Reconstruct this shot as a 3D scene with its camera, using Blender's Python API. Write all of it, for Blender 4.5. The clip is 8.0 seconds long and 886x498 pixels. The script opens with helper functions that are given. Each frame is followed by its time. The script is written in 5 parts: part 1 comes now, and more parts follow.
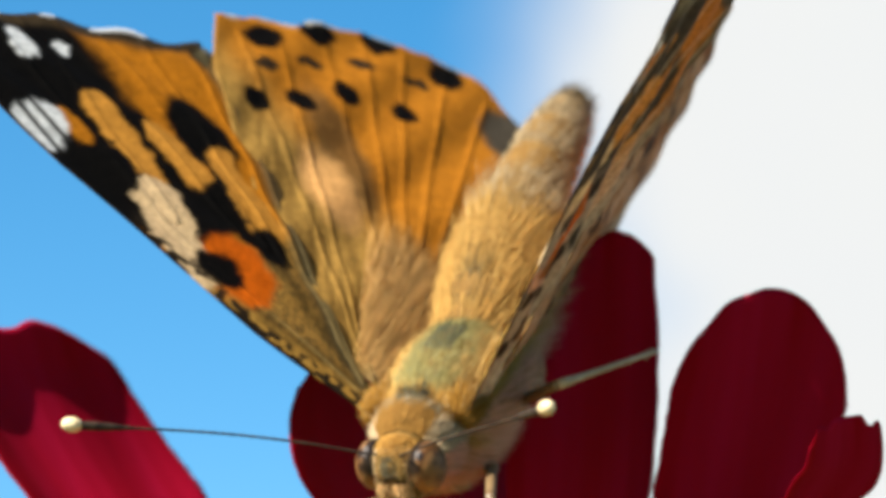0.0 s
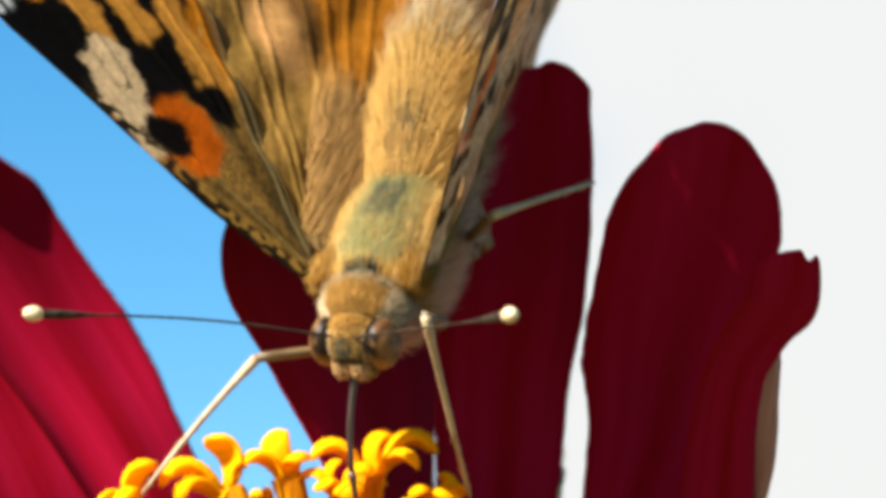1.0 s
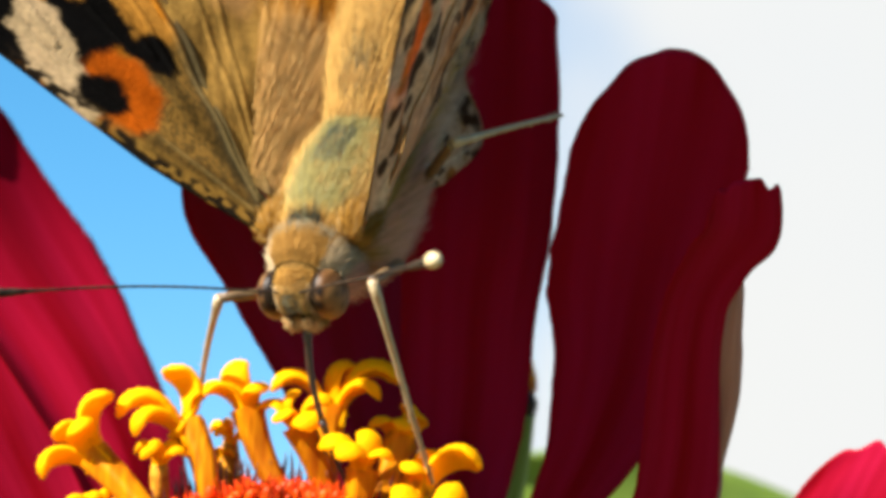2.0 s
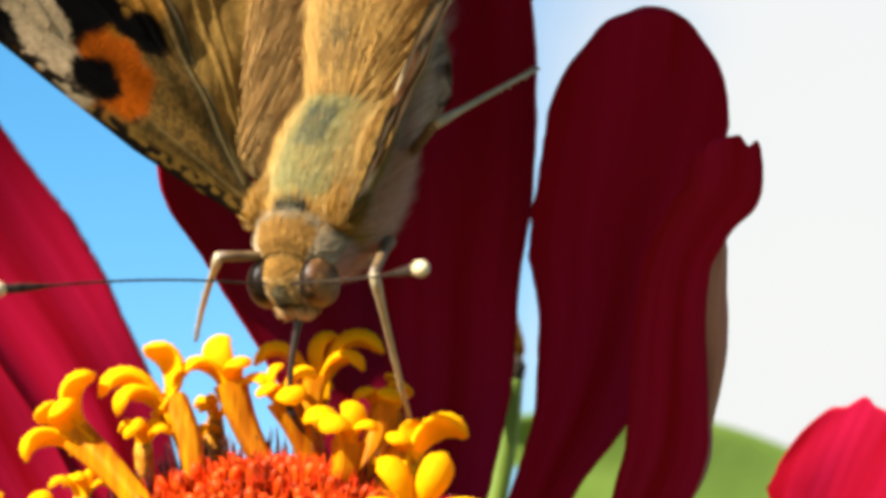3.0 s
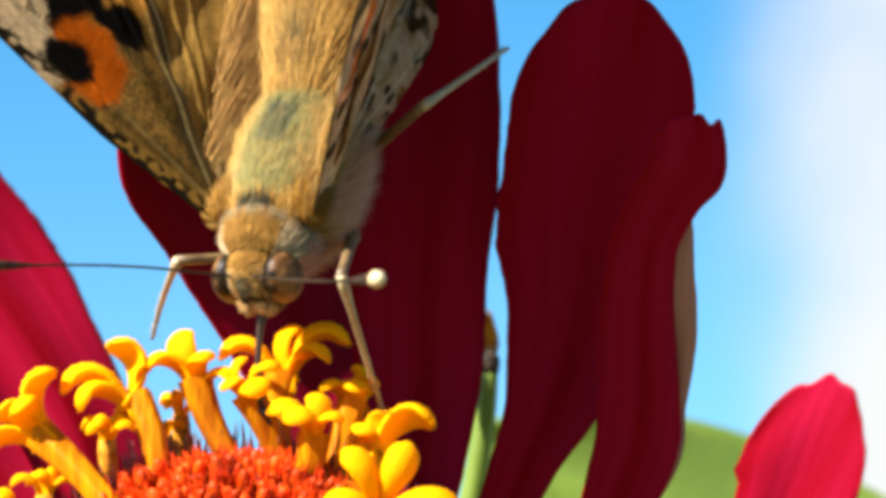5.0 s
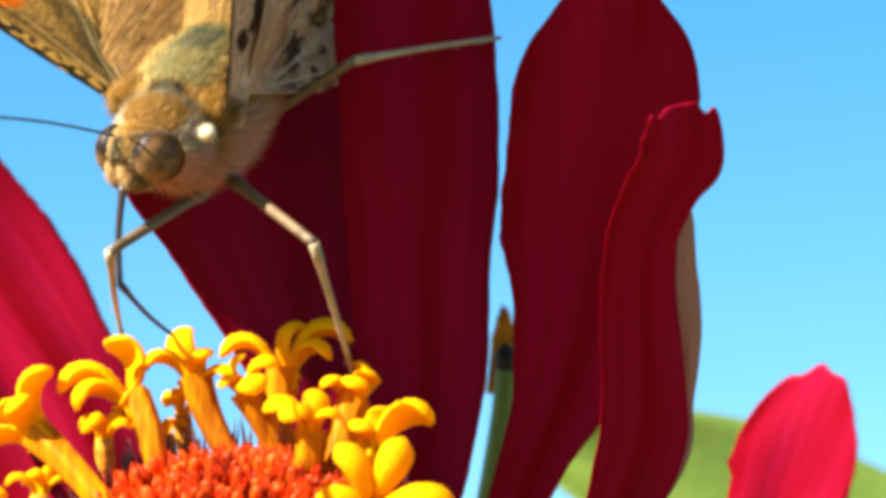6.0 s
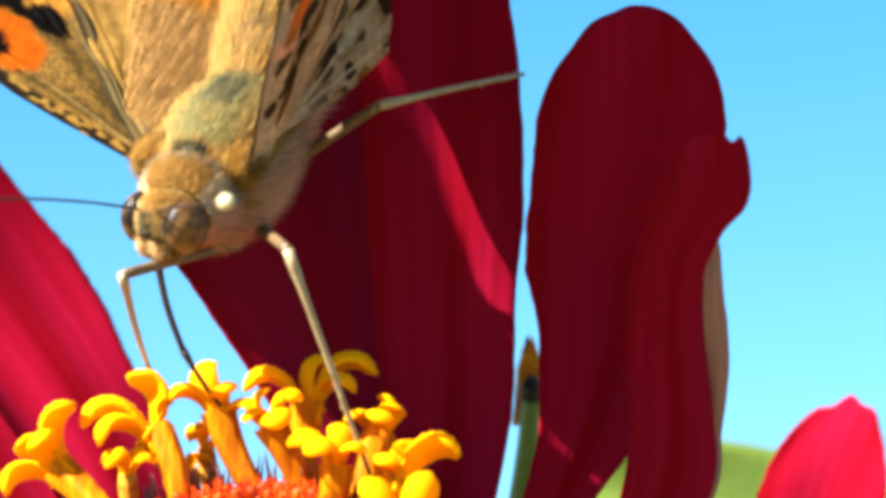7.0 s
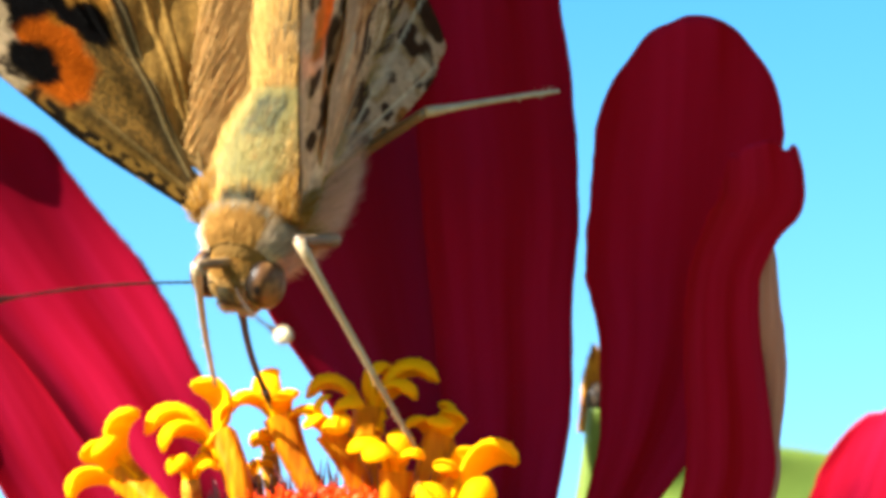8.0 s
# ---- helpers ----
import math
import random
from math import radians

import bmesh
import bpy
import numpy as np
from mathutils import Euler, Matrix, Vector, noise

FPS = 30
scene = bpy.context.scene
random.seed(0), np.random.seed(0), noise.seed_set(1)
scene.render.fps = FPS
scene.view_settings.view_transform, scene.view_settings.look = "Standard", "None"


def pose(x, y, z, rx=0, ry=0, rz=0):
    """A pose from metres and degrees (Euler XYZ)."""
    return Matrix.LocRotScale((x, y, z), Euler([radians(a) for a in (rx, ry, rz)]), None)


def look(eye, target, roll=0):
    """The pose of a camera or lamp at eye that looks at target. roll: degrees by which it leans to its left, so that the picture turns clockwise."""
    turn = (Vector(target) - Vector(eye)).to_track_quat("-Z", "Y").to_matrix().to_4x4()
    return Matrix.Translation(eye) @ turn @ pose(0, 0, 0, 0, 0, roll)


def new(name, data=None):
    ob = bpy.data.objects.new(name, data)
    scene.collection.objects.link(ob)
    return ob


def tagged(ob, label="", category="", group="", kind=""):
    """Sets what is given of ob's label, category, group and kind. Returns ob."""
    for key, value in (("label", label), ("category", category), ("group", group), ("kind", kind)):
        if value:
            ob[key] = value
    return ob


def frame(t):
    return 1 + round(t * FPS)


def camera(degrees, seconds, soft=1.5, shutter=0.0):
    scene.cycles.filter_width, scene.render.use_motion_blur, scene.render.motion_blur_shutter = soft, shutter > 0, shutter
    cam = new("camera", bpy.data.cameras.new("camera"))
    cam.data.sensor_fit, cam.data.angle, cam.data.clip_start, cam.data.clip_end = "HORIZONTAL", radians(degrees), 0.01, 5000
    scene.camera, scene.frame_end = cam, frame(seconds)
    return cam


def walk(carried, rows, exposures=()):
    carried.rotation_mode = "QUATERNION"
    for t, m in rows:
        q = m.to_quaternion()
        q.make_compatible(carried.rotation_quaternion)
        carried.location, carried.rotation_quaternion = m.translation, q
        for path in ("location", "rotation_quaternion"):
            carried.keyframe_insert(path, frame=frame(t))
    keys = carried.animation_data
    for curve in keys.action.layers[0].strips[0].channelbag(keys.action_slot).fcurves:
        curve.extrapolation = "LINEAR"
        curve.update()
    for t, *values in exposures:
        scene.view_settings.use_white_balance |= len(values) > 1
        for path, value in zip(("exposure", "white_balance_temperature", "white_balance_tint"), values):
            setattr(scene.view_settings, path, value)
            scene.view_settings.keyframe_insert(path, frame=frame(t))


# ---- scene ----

# All plan numbers are millimetres in the flower's own space: x to the side, y up along the petals, z out of the bloom.
MM = 0.001
REF = pose(0, 0, 0.62, 102, 0, 0)
SPAN = 119.0


def mm(x, y, z, rx=0, ry=0, rz=0):
    return pose(x * MM, y * MM, z * MM, rx, ry, rz)


def eye(x, y, z, pitch, yaw, roll):
    turn = Euler((0, radians(yaw), 0)).to_matrix() @ Euler((radians(pitch), 0, 0)).to_matrix() @ Euler((0, 0, radians(roll))).to_matrix()
    return REF @ Matrix.Translation(Vector((x, y, z + SPAN)) * MM) @ turn.to_4x4()


# ---- camera ----
cam = camera(15, 8.0, soft=4.3, shutter=0.3)
cam.data.dof.use_dof = True
cam.data.dof.focus_distance = 0.1165
cam.data.dof.aperture_fstop = 75
walk(cam, [
    (0.0, eye(-4.87, 1.99, 3.87, 4.50, 0.57, 1.93)),
    (0.5, eye(-6.49, 0.90, 3.47, 3.86, -1.00, 2.04)),
    (1.0, eye(-7.64, 1.28, 2.81, 1.98, -1.94, 2.91)),
    (1.2, eye(-7.47, 1.33, 2.54, 1.32, -2.05, 3.59)),
    (1.5, eye(-7.34, 1.52, 2.24, 0.78, -2.13, 4.88)),
    (1.7, eye(-5.74, 1.25, 2.02, 0.93, -1.63, 4.17)),
    (2.8, eye(-2.30, 3.14, 0.49, -0.22, -0.40, 1.17)),
    (3.0, eye(-2.54, 2.26, 0.49, -0.19, -0.63, 0.99)),
    (3.5, eye(-2.30, 0.84, 0.36, 0.68, -0.79, 0.84)),
    (4.0, eye(-3.04, 2.03, 0.05, 0.00, -1.35, 0.37)),
    (4.5, eye(0.00, -0.00, -0.00, 0.00, 0.00, -0.01)),
    (4.7, eye(0.04, 0.18, -0.24, 0.55, 0.00, -0.13)),
    (5.8, eye(2.40, -0.09, -2.64, 0.72, 1.18, -0.75)),
    (6.0, eye(5.56, -0.49, -2.54, 0.86, 2.71, -0.69)),
    (6.5, eye(5.14, -0.70, -2.67, 1.32, 2.65, -0.52)),
    (7.0, eye(5.47, -0.22, -3.45, 1.28, 3.10, -1.01)),
    (7.5, eye(7.10, -1.95, -3.23, 2.29, 4.37, -1.02)),
    (8.0, eye(7.80, -0.41, -2.43, 1.52, 5.22, -1.09)),

], exposures=[(0.0, 1.80), (4.0, 1.85), (4.7, 1.88), (5.8, 2.05), (6.5, 2.16), (7.0, 2.32), (8.0, 2.46)])

# ---- world and sun ----
SUN = REF.to_3x3() @ Vector((-0.62, 0.70, 0.36)).normalized()
world = bpy.data.worlds.new("sky")
scene.world = world
world.use_nodes = True
wt = world.node_tree
wt.nodes.clear()


def link(tree, a, b):
    tree.links.new(a, b)


def sky_world():
    n = wt.nodes
    out = n.new("ShaderNodeOutputWorld")
    bg = n.new("ShaderNodeBackground")
    sky = n.new("ShaderNodeTexSky")
    sky.sky_type, sky.sun_disc = "NISHITA", False
    sky.sun_elevation = math.asin(SUN.z)
    sky.sun_rotation = math.atan2(SUN.x, SUN.y)
    sky.air_density, sky.dust_density, sky.ozone_density = 1.0, 0.2, 3.0
    hue = n.new("ShaderNodeHueSaturation")
    hue.inputs["Saturation"].default_value = 1.35
    hue.inputs["Hue"].default_value = 0.49
    link(wt, sky.outputs[0], hue.inputs["Color"])
    link(wt, hue.outputs[0], bg.inputs["Color"])
    bg.inputs["Strength"].default_value = 0.055
    link(wt, bg.outputs[0], out.inputs[0])


sky_world()
sun_data = bpy.data.lights.new("sun", "SUN")
sun_data.energy, sun_data.angle, sun_data.color = 5.0, radians(0.53), (1.0, 0.95, 0.86)
sun_lamp = new("sun", sun_data)
sun_lamp.matrix_world = look(SUN * 3 + Vector((0, 0, 0.6)), (0, 0, 0.6))


# ---- materials ----
def material(name, colour, rough=0.6, colour2=None, scale=400.0, mixing=0.5, bump=0.0, bump_scale=2000.0, stretch=(1, 1, 1),
             attr="", through_light=0.0, metal=0.0, spec=0.5, per_island=0.0, per_object=0.0, uv=False, coat=0.0, shine_through=None):
    m = bpy.data.materials.new(name)
    m.use_nodes = True
    t = m.node_tree
    n = t.nodes
    p = n["Principled BSDF"]
    p.inputs["Roughness"].default_value = rough
    p.inputs["Metallic"].default_value = metal
    p.inputs["Specular IOR Level"].default_value = spec
    p.inputs["Coat Weight"].default_value = coat
    tc = n.new("ShaderNodeTexCoord")
    mp = n.new("ShaderNodeMapping")
    mp.inputs["Scale"].default_value = stretch
    link(t, tc.outputs["UV" if uv else "Object"], mp.inputs[0])
    nz = n.new("ShaderNodeTexNoise")
    nz.inputs["Scale"].default_value, nz.inputs["Detail"].default_value = scale, 6.0
    link(t, mp.outputs[0], nz.inputs["Vector"])
    if attr:
        at = n.new("ShaderNodeAttribute")
        at.attribute_name = attr
        base = at.outputs["Color"]
    else:
        rgb = n.new("ShaderNodeRGB")
        rgb.outputs[0].default_value = (*colour, 1)
        base = rgb.outputs[0]
    if colour2:
        rp = n.new("ShaderNodeMapRange")
        rp.inputs["From Min"].default_value, rp.inputs["From Max"].default_value = 0.35, 0.65
        rp.inputs["To Max"].default_value = mixing
        link(t, nz.outputs[0], rp.inputs["Value"])
        mx = n.new("ShaderNodeMix")
        mx.data_type = "RGBA"
        link(t, rp.outputs[0], mx.inputs[0])
        link(t, base, mx.inputs[6])
        mx.inputs[7].default_value = (*colour2, 1)
        base = mx.outputs[2]
    if per_island or per_object:
        src = n.new("ShaderNodeObjectInfo") if per_object else n.new("ShaderNodeNewGeometry")
        hv = n.new("ShaderNodeHueSaturation")
        rp2 = n.new("ShaderNodeMapRange")
        k = per_object or per_island
        rp2.inputs["To Min"].default_value, rp2.inputs["To Max"].default_value = 1 - k, 1 + k
        link(t, src.outputs["Random" if per_object else "Random Per Island"], rp2.inputs["Value"])
        link(t, rp2.outputs[0], hv.inputs["Value"])
        link(t, base, hv.inputs["Color"])
        base = hv.outputs[0]
    link(t, base, p.inputs["Base Color"])
    if bump:
        bz = n.new("ShaderNodeTexNoise")
        bz.inputs["Scale"].default_value, bz.inputs["Detail"].default_value = bump_scale, 4.0
        link(t, mp.outputs[0], bz.inputs["Vector"])
        bp = n.new("ShaderNodeBump")
        bp.inputs["Strength"].default_value, bp.inputs["Distance"].default_value = bump, 0.0001
        link(t, bz.outputs[0], bp.inputs["Height"])
        link(t, bp.outputs[0], p.inputs["Normal"])
    if through_light:
        tr = n.new("ShaderNodeBsdfTranslucent")
        if shine_through:
            tr.inputs["Color"].default_value = (*shine_through, 1)
        else:
            link(t, base, tr.inputs["Color"])
        ms = n.new("ShaderNodeMixShader")
        ms.inputs[0].default_value = through_light
        link(t, p.outputs[0], ms.inputs[1])
        link(t, tr.outputs[0], ms.inputs[2])
        link(t, ms.outputs[0], n["Material Output"].inputs[0])
    return m


M_PETAL = material("petal", (0.30, 0.005, 0.029), 0.6, (0.20, 0.0006, 0.001), 3.0, 0.95, 0.15, 60.0, (1.2, 0.22, 1), through_light=0.27, uv=True, spec=0.02, shine_through=(0.30, 0.001, 0.001))
M_PETAL_BACK = material("petal_reverse", (0.36, 0.16, 0.13), 0.6, (0.28, 0.10, 0.08), 3.0, 0.7, 0.4, 60.0, (10, 1, 1), through_light=0.15, uv=True)
M_FLORET = material("floret_yellow", (0.92, 0.46, 0.001), 0.65, (0.88, 0.36, 0.001), 900.0, 0.7, 0.5, 9000.0, through_light=0.42, spec=0.04, per_object=0.06)
M_TUBE = material("floret_tube", (0.82, 0.33, 0.003), 0.5, (0.38, 0.085, 0.003), 2200.0, 0.9, 0.5, 5000.0, (1, 0.12, 0.35), through_light=0.45, spec=0.08)
M_DRY = material("withered", (0.60, 0.25, 0.015), 0.7, (0.20, 0.045, 0.006), 1500.0, 0.9, 0.6, 5000.0, spec=0.1)
M_BUD = material("disc_bud", (0.80, 0.12, 0.004), 0.4, (0.50, 0.014, 0.002), 1100.0, 1.0, 0.5, 4000.0, per_object=0.45, through_light=0.35, spec=0.2)
M_SCALE = material("disc_scale", (0.82, 0.085, 0.003), 0.5, (0.36, 0.008, 0.002), 450.0, 0.9, through_light=0.4, spec=0.1, per_island=0.5)
M_DISC = material("disc", (0.2, 0.012, 0.006), 0.6, (0.08, 0.01, 0.005), 900.0, 0.8, 0.6, 3000.0)
M_CHAFF = material("chaff", (0.07, 0.008, 0.012), 0.5, (0.2, 0.03, 0.02), 1500.0, 0.7)
M_GREEN = material("leaf_green", (0.17, 0.24, 0.03), 0.5, (0.11, 0.18, 0.02), 200.0, 0.7, 0.5, 1500.0, through_light=0.3)
M_STEM = material("stem_green", (0.10, 0.20, 0.04), 0.55, (0.06, 0.12, 0.03), 300.0, 0.7, 0.5, 2500.0)
M_WING = material("wing_scales", (1, 1, 1), 0.62, attr="Col", bump=0.5, bump_scale=9000.0, through_light=0.3, spec=0.03)
M_FUR = material("fur", (1, 1, 1), 0.55, attr="Col", spec=0.0, through_light=0.35)
M_SKIN = material("body_scales", (0.16, 0.085, 0.02), 0.75, (0.10, 0.05, 0.012), 1500.0, 0.8, 0.6, 6000.0, spec=0.08)
M_EYE = material("eye_amber", (1, 1, 1), 0.36, attr="Col", bump=0.25, bump_scale=16000.0, spec=0.15)
M_LEG = material("leg_cream", (0.37, 0.28, 0.16), 0.5, (0.22, 0.14, 0.06), 1500.0, 0.8, 0.4, 8000.0)
M_LEG_DARK = material("leg_brown", (0.15, 0.09, 0.035), 0.5, (0.08, 0.045, 0.02), 1500.0, 0.8, 0.4, 8000.0)
M_ANT = material("antenna_dark", (0.012, 0.008, 0.006), 0.5, (0.05, 0.035, 0.022), 3000.0, 0.8, spec=0.1)
M_CLUB = material("antenna_club", (0.55, 0.44, 0.25), 0.5, (0.40, 0.27, 0.12), 1500.0, 0.6, 0.4, 6000.0)
M_TONGUE = material("proboscis", (0.015, 0.008, 0.006), 0.4, (0.045, 0.02, 0.01), 2000.0, 0.7)
M_SOIL = material("ground_soil", (0.09, 0.11, 0.03), 0.9, (0.10, 0.07, 0.04), 3.0, 0.8, 0.8, 60.0)


# ---- builders ----
def part(name, bm, mat, parent, label="", at=None, smooth=True):
    """Links a bmesh drawn in millimetres as one mesh under a thing or part."""
    bmesh.ops.scale(bm, vec=(MM, MM, MM), verts=bm.verts)
    bmesh.ops.recalc_face_normals(bm, faces=bm.faces)
    me = bpy.data.meshes.new(name)
    bm.to_mesh(me)
    bm.free()
    return part_mesh(name, me, mat, parent, label, at, smooth)


def part_mesh(name, me, mat, parent, label="", at=None, smooth=True):
    if smooth:
        me.polygons.foreach_set("use_smooth", [True] * len(me.polygons))
    if mat and not me.materials:
        me.materials.append(mat)
    ob = new(name, me)
    ob.parent = parent
    if at is not None:
        ob.matrix_basis = at
    if label:
        tagged(ob, label)
    return ob


def lattice(seed, n=64):
    return np.random.RandomState(seed).rand(n, n)


def vnoise(x, y, seed=1):
    g = lattice(seed)
    xi, yi = np.floor(x).astype(int), np.floor(y).astype(int)
    fx, fy = x - xi, y - yi
    fx, fy = fx * fx * (3 - 2 * fx), fy * fy * (3 - 2 * fy)
    a, b = g[xi % 64, yi % 64], g[(xi + 1) % 64, yi % 64]
    c, d = g[xi % 64, (yi + 1) % 64], g[(xi + 1) % 64, (yi + 1) % 64]
    return (a * (1 - fx) + b * fx) * (1 - fy) + (c * (1 - fx) + d * fx) * fy


def sstep(x, lo, hi):
    t = np.clip((x - lo) / (hi - lo), 0, 1)
    return t * t * (3 - 2 * t)


def sheet(name, G, thick, top=None, under=None):
    """A solid thin sheet over the grid of points G (rows, columns, 3), in millimetres; top and under: colours of the two faces."""
    ny, nx = G.shape[:2]
    du = np.gradient(G, axis=1)
    dv = np.gradient(G, axis=0)
    N = np.cross(du, dv)
    N /= np.linalg.norm(N, axis=2, keepdims=True) + 1e-9
    th = np.full((ny, nx, 1), thick / 2.0)
    th[0], th[-1], th[:, 0], th[:, -1] = thick * 0.18, thick * 0.18, thick * 0.18, thick * 0.18
    P = np.concatenate([(G + N * th).reshape(-1, 3), (G - N * th).reshape(-1, 3)]) * MM
    idx = np.arange(ny * nx).reshape(ny, nx)
    q = np.stack([idx[:-1, :-1], idx[:-1, 1:], idx[1:, 1:], idx[1:, :-1]], -1).reshape(-1, 4)
    m = ny * nx
    ring = np.concatenate([idx[0, :], idx[1:, -1], idx[-1, -2::-1], idx[-2:0:-1, 0]])
    nxt = np.roll(ring, -1)
    rim = np.stack([nxt, ring, ring + m, nxt + m], -1)
    F = np.concatenate([q, q[:, ::-1] + m, rim])
    me = bpy.data.meshes.new(name)
    me.vertices.add(len(P))
    me.vertices.foreach_set("co", P.ravel())
    me.loops.add(F.size)
    me.loops.foreach_set("vertex_index", F.ravel())
    me.polygons.add(len(F))
    me.polygons.foreach_set("loop_start", np.arange(0, F.size, 4))
    me.update(calc_edges=True)
    uu, vv = np.meshgrid(np.linspace(0, 1, nx), np.linspace(0, 1, ny))
    uv = np.tile(np.stack([uu, vv], -1).reshape(-1, 2), (2, 1))
    lay = me.uv_layers.new(name="UVMap")
    lay.data.foreach_set("uv", uv[F.ravel()].ravel())
    if top is not None:
        C = np.ones((2 * m, 4))
        C[:m, :3] = top.reshape(-1, 3)
        C[m:, :3] = under.reshape(-1, 3)
        at = me.color_attributes.new("Col", "FLOAT_COLOR", "POINT")
        at.data.foreach_set("color", C.ravel())
    me.validate()
    return me


def spline(pts, n):
    """Catmull-Rom through a few control points."""
    p = np.array(pts, float)
    p = np.vstack([2 * p[0] - p[1], p, 2 * p[-1] - p[-2]])
    t = np.linspace(0, len(pts) - 1 - 1e-6, n)
    i = t.astype(int)
    f = (t - i)[:, None]
    a, b, c, d = p[i], p[i + 1], p[i + 2], p[i + 3]
    return 0.5 * (2 * b + (c - a) * f + (2 * a - 5 * b + 4 * c - d) * f * f + (3 * b - a - 3 * c + d) * f ** 3)


def tube(bm, pts, radii, sides=8, cap=True):
    """A round tube along control points with a radius at each."""
    P = [Vector(p) for p in pts]
    rings = []
    side = None
    for i, p in enumerate(P):
        d = (P[min(i + 1, len(P) - 1)] - P[max(i - 1, 0)]).normalized()
        if side is None:
            side = d.orthogonal().normalized()
        side = (side - d * side.dot(d)).normalized()
        up = d.cross(side)
        rings.append([bm.verts.new(p + (side * math.cos(a) + up * math.sin(a)) * radii[i]) for a in (2 * math.pi * k / sides for k in range(sides))])
    for a, b in zip(rings, rings[1:]):
        for k in range(sides):
            bm.faces.new((a[k], a[(k + 1) % sides], b[(k + 1) % sides], b[k]))
    if cap:
        bm.faces.new(rings[0][::-1])
        bm.faces.new(rings[-1])
    return rings


def stalk(bm, top, height, radius, down):
    """A stem that curves through the top points and then drops straight to the ground, height below the last of them."""
    pts = [Vector(p) for p in spline(top, 8 * len(top))]
    last = pts[-1]
    pts += [last + down * height * k / 12 + Vector((0.6 * math.sin(k * 0.9), 0, 0.6 * math.sin(k * 1.3))) for k in range(1, 13)]
    n = len(pts)
    tube(bm, pts, [radius * (0.75 + 0.25 * min(1.0, 2.0 * i / n)) for i in range(n)], 10)


def blob(bm, centre, radii, seg=20, rings=12, rough=0.0, seed=0, turn=None):
    made = bmesh.ops.create_uvsphere(bm, u_segments=seg, v_segments=rings, radius=1.0)["verts"]
    for v in made:
        k = 1 + rough * noise.noise(v.co * 2.3 + Vector((seed, seed, 0)))
        co = Vector((v.co.x * radii[0], v.co.y * radii[1], v.co.z * radii[2])) * k
        v.co = (turn @ co if turn else co) + Vector(centre)
    return made


# ---- ground ----
def ground():
    bm = bmesh.new()
    bmesh.ops.create_grid(bm, x_segments=60, y_segments=60, size=900000.0)
    for v in bm.verts:
        d = v.co.length
        v.co.z = -6000 * (d / 900000.0) ** 2
    g = part("ground", bm, M_SOIL, None)
    tagged(g, "garden ground of soil and short grass under the flower", "ground", kind="structure")


ground()

# ---- the cloud bank ----
def cloud_white():
    """Glowing white that thins out towards one side in soft tatters."""
    m = bpy.data.materials.new("cloud_white")
    m.use_nodes = True
    t = m.node_tree
    n = t.nodes
    n.remove(n["Principled BSDF"])
    tc = n.new("ShaderNodeTexCoord")
    sep = n.new("ShaderNodeSeparateXYZ")
    link(t, tc.outputs["Object"], sep.inputs[0])
    az = n.new("ShaderNodeMath")
    az.operation = "ARCTAN2"
    link(t, sep.outputs[0], az.inputs[0])
    link(t, sep.outputs[1], az.inputs[1])
    nz = n.new("ShaderNodeTexNoise")
    nz.inputs["Scale"].default_value, nz.inputs["Detail"].default_value = 0.16, 4.0
    link(t, tc.outputs["Object"], nz.inputs["Vector"])
    wob = n.new("ShaderNodeMath")
    wob.operation = "MULTIPLY_ADD"
    wob.inputs[1].default_value = radians(5.0)
    link(t, nz.outputs[0], wob.inputs[0])
    link(t, az.outputs[0], wob.inputs[2])
    edge = n.new("ShaderNodeMapRange")
    edge.interpolation_type = "SMOOTHSTEP"
    edge.inputs["From Min"].default_value, edge.inputs["From Max"].default_value = radians(0.6), radians(4.6)
    link(t, wob.outputs[0], edge.inputs["Value"])
    em = n.new("ShaderNodeEmission")
    tint = n.new("ShaderNodeMix")
    tint.data_type = "RGBA"
    tint.inputs[6].default_value, tint.inputs[7].default_value = (0.93, 0.96, 0.98, 1), (1.0, 1.0, 0.97, 1)
    link(t, nz.outputs[0], tint.inputs[0])
    link(t, tint.outputs[2], em.inputs["Color"])
    em.inputs["Strength"].default_value = 0.265
    clear = n.new("ShaderNodeBsdfTransparent")
    mx = n.new("ShaderNodeMixShader")
    link(t, edge.outputs[0], mx.inputs[0])
    link(t, clear.outputs[0], mx.inputs[1])
    link(t, em.outputs[0], mx.inputs[2])
    link(t, mx.outputs[0], n["Material Output"].inputs[0])
    return m


def cloud_bank():
    """A wide bank of cloud far behind the garden, curved round it."""
    bm = bmesh.new()
    far, cols, rows = 80.0, 36, 20
    grid = []
    for j in range(rows + 1):
        e = radians(-1.0 + 46.0 * j / rows)
        row = []
        for i in range(cols + 1):
            a = radians(-4.0 + 64.0 * i / cols)
            r = far * (1 + 0.02 * noise.noise(Vector((i * 0.4, j * 0.4, 1.0))))
            row.append(bm.verts.new(Vector((math.sin(a) * math.cos(e), math.cos(a) * math.cos(e), math.sin(e))) * (r / MM)))
        grid.append(row)
    for p, q in zip(grid, grid[1:]):
        for i in range(cols):
            bm.faces.new((p[i], p[i + 1], q[i + 1], q[i]))
    ob = part("backdrop", bm, cloud_white(), None)
    tagged(ob, "bright white cloud bank drifting over the blue sky", "cloud", kind="structure")
    return ob


CLOUD = cloud_bank()

# ---- the zinnia ----
HEART = Vector((-7.0, -10.4, 4.2))
AXIS = Vector((0.05, 0.80, 0.60)).normalized()


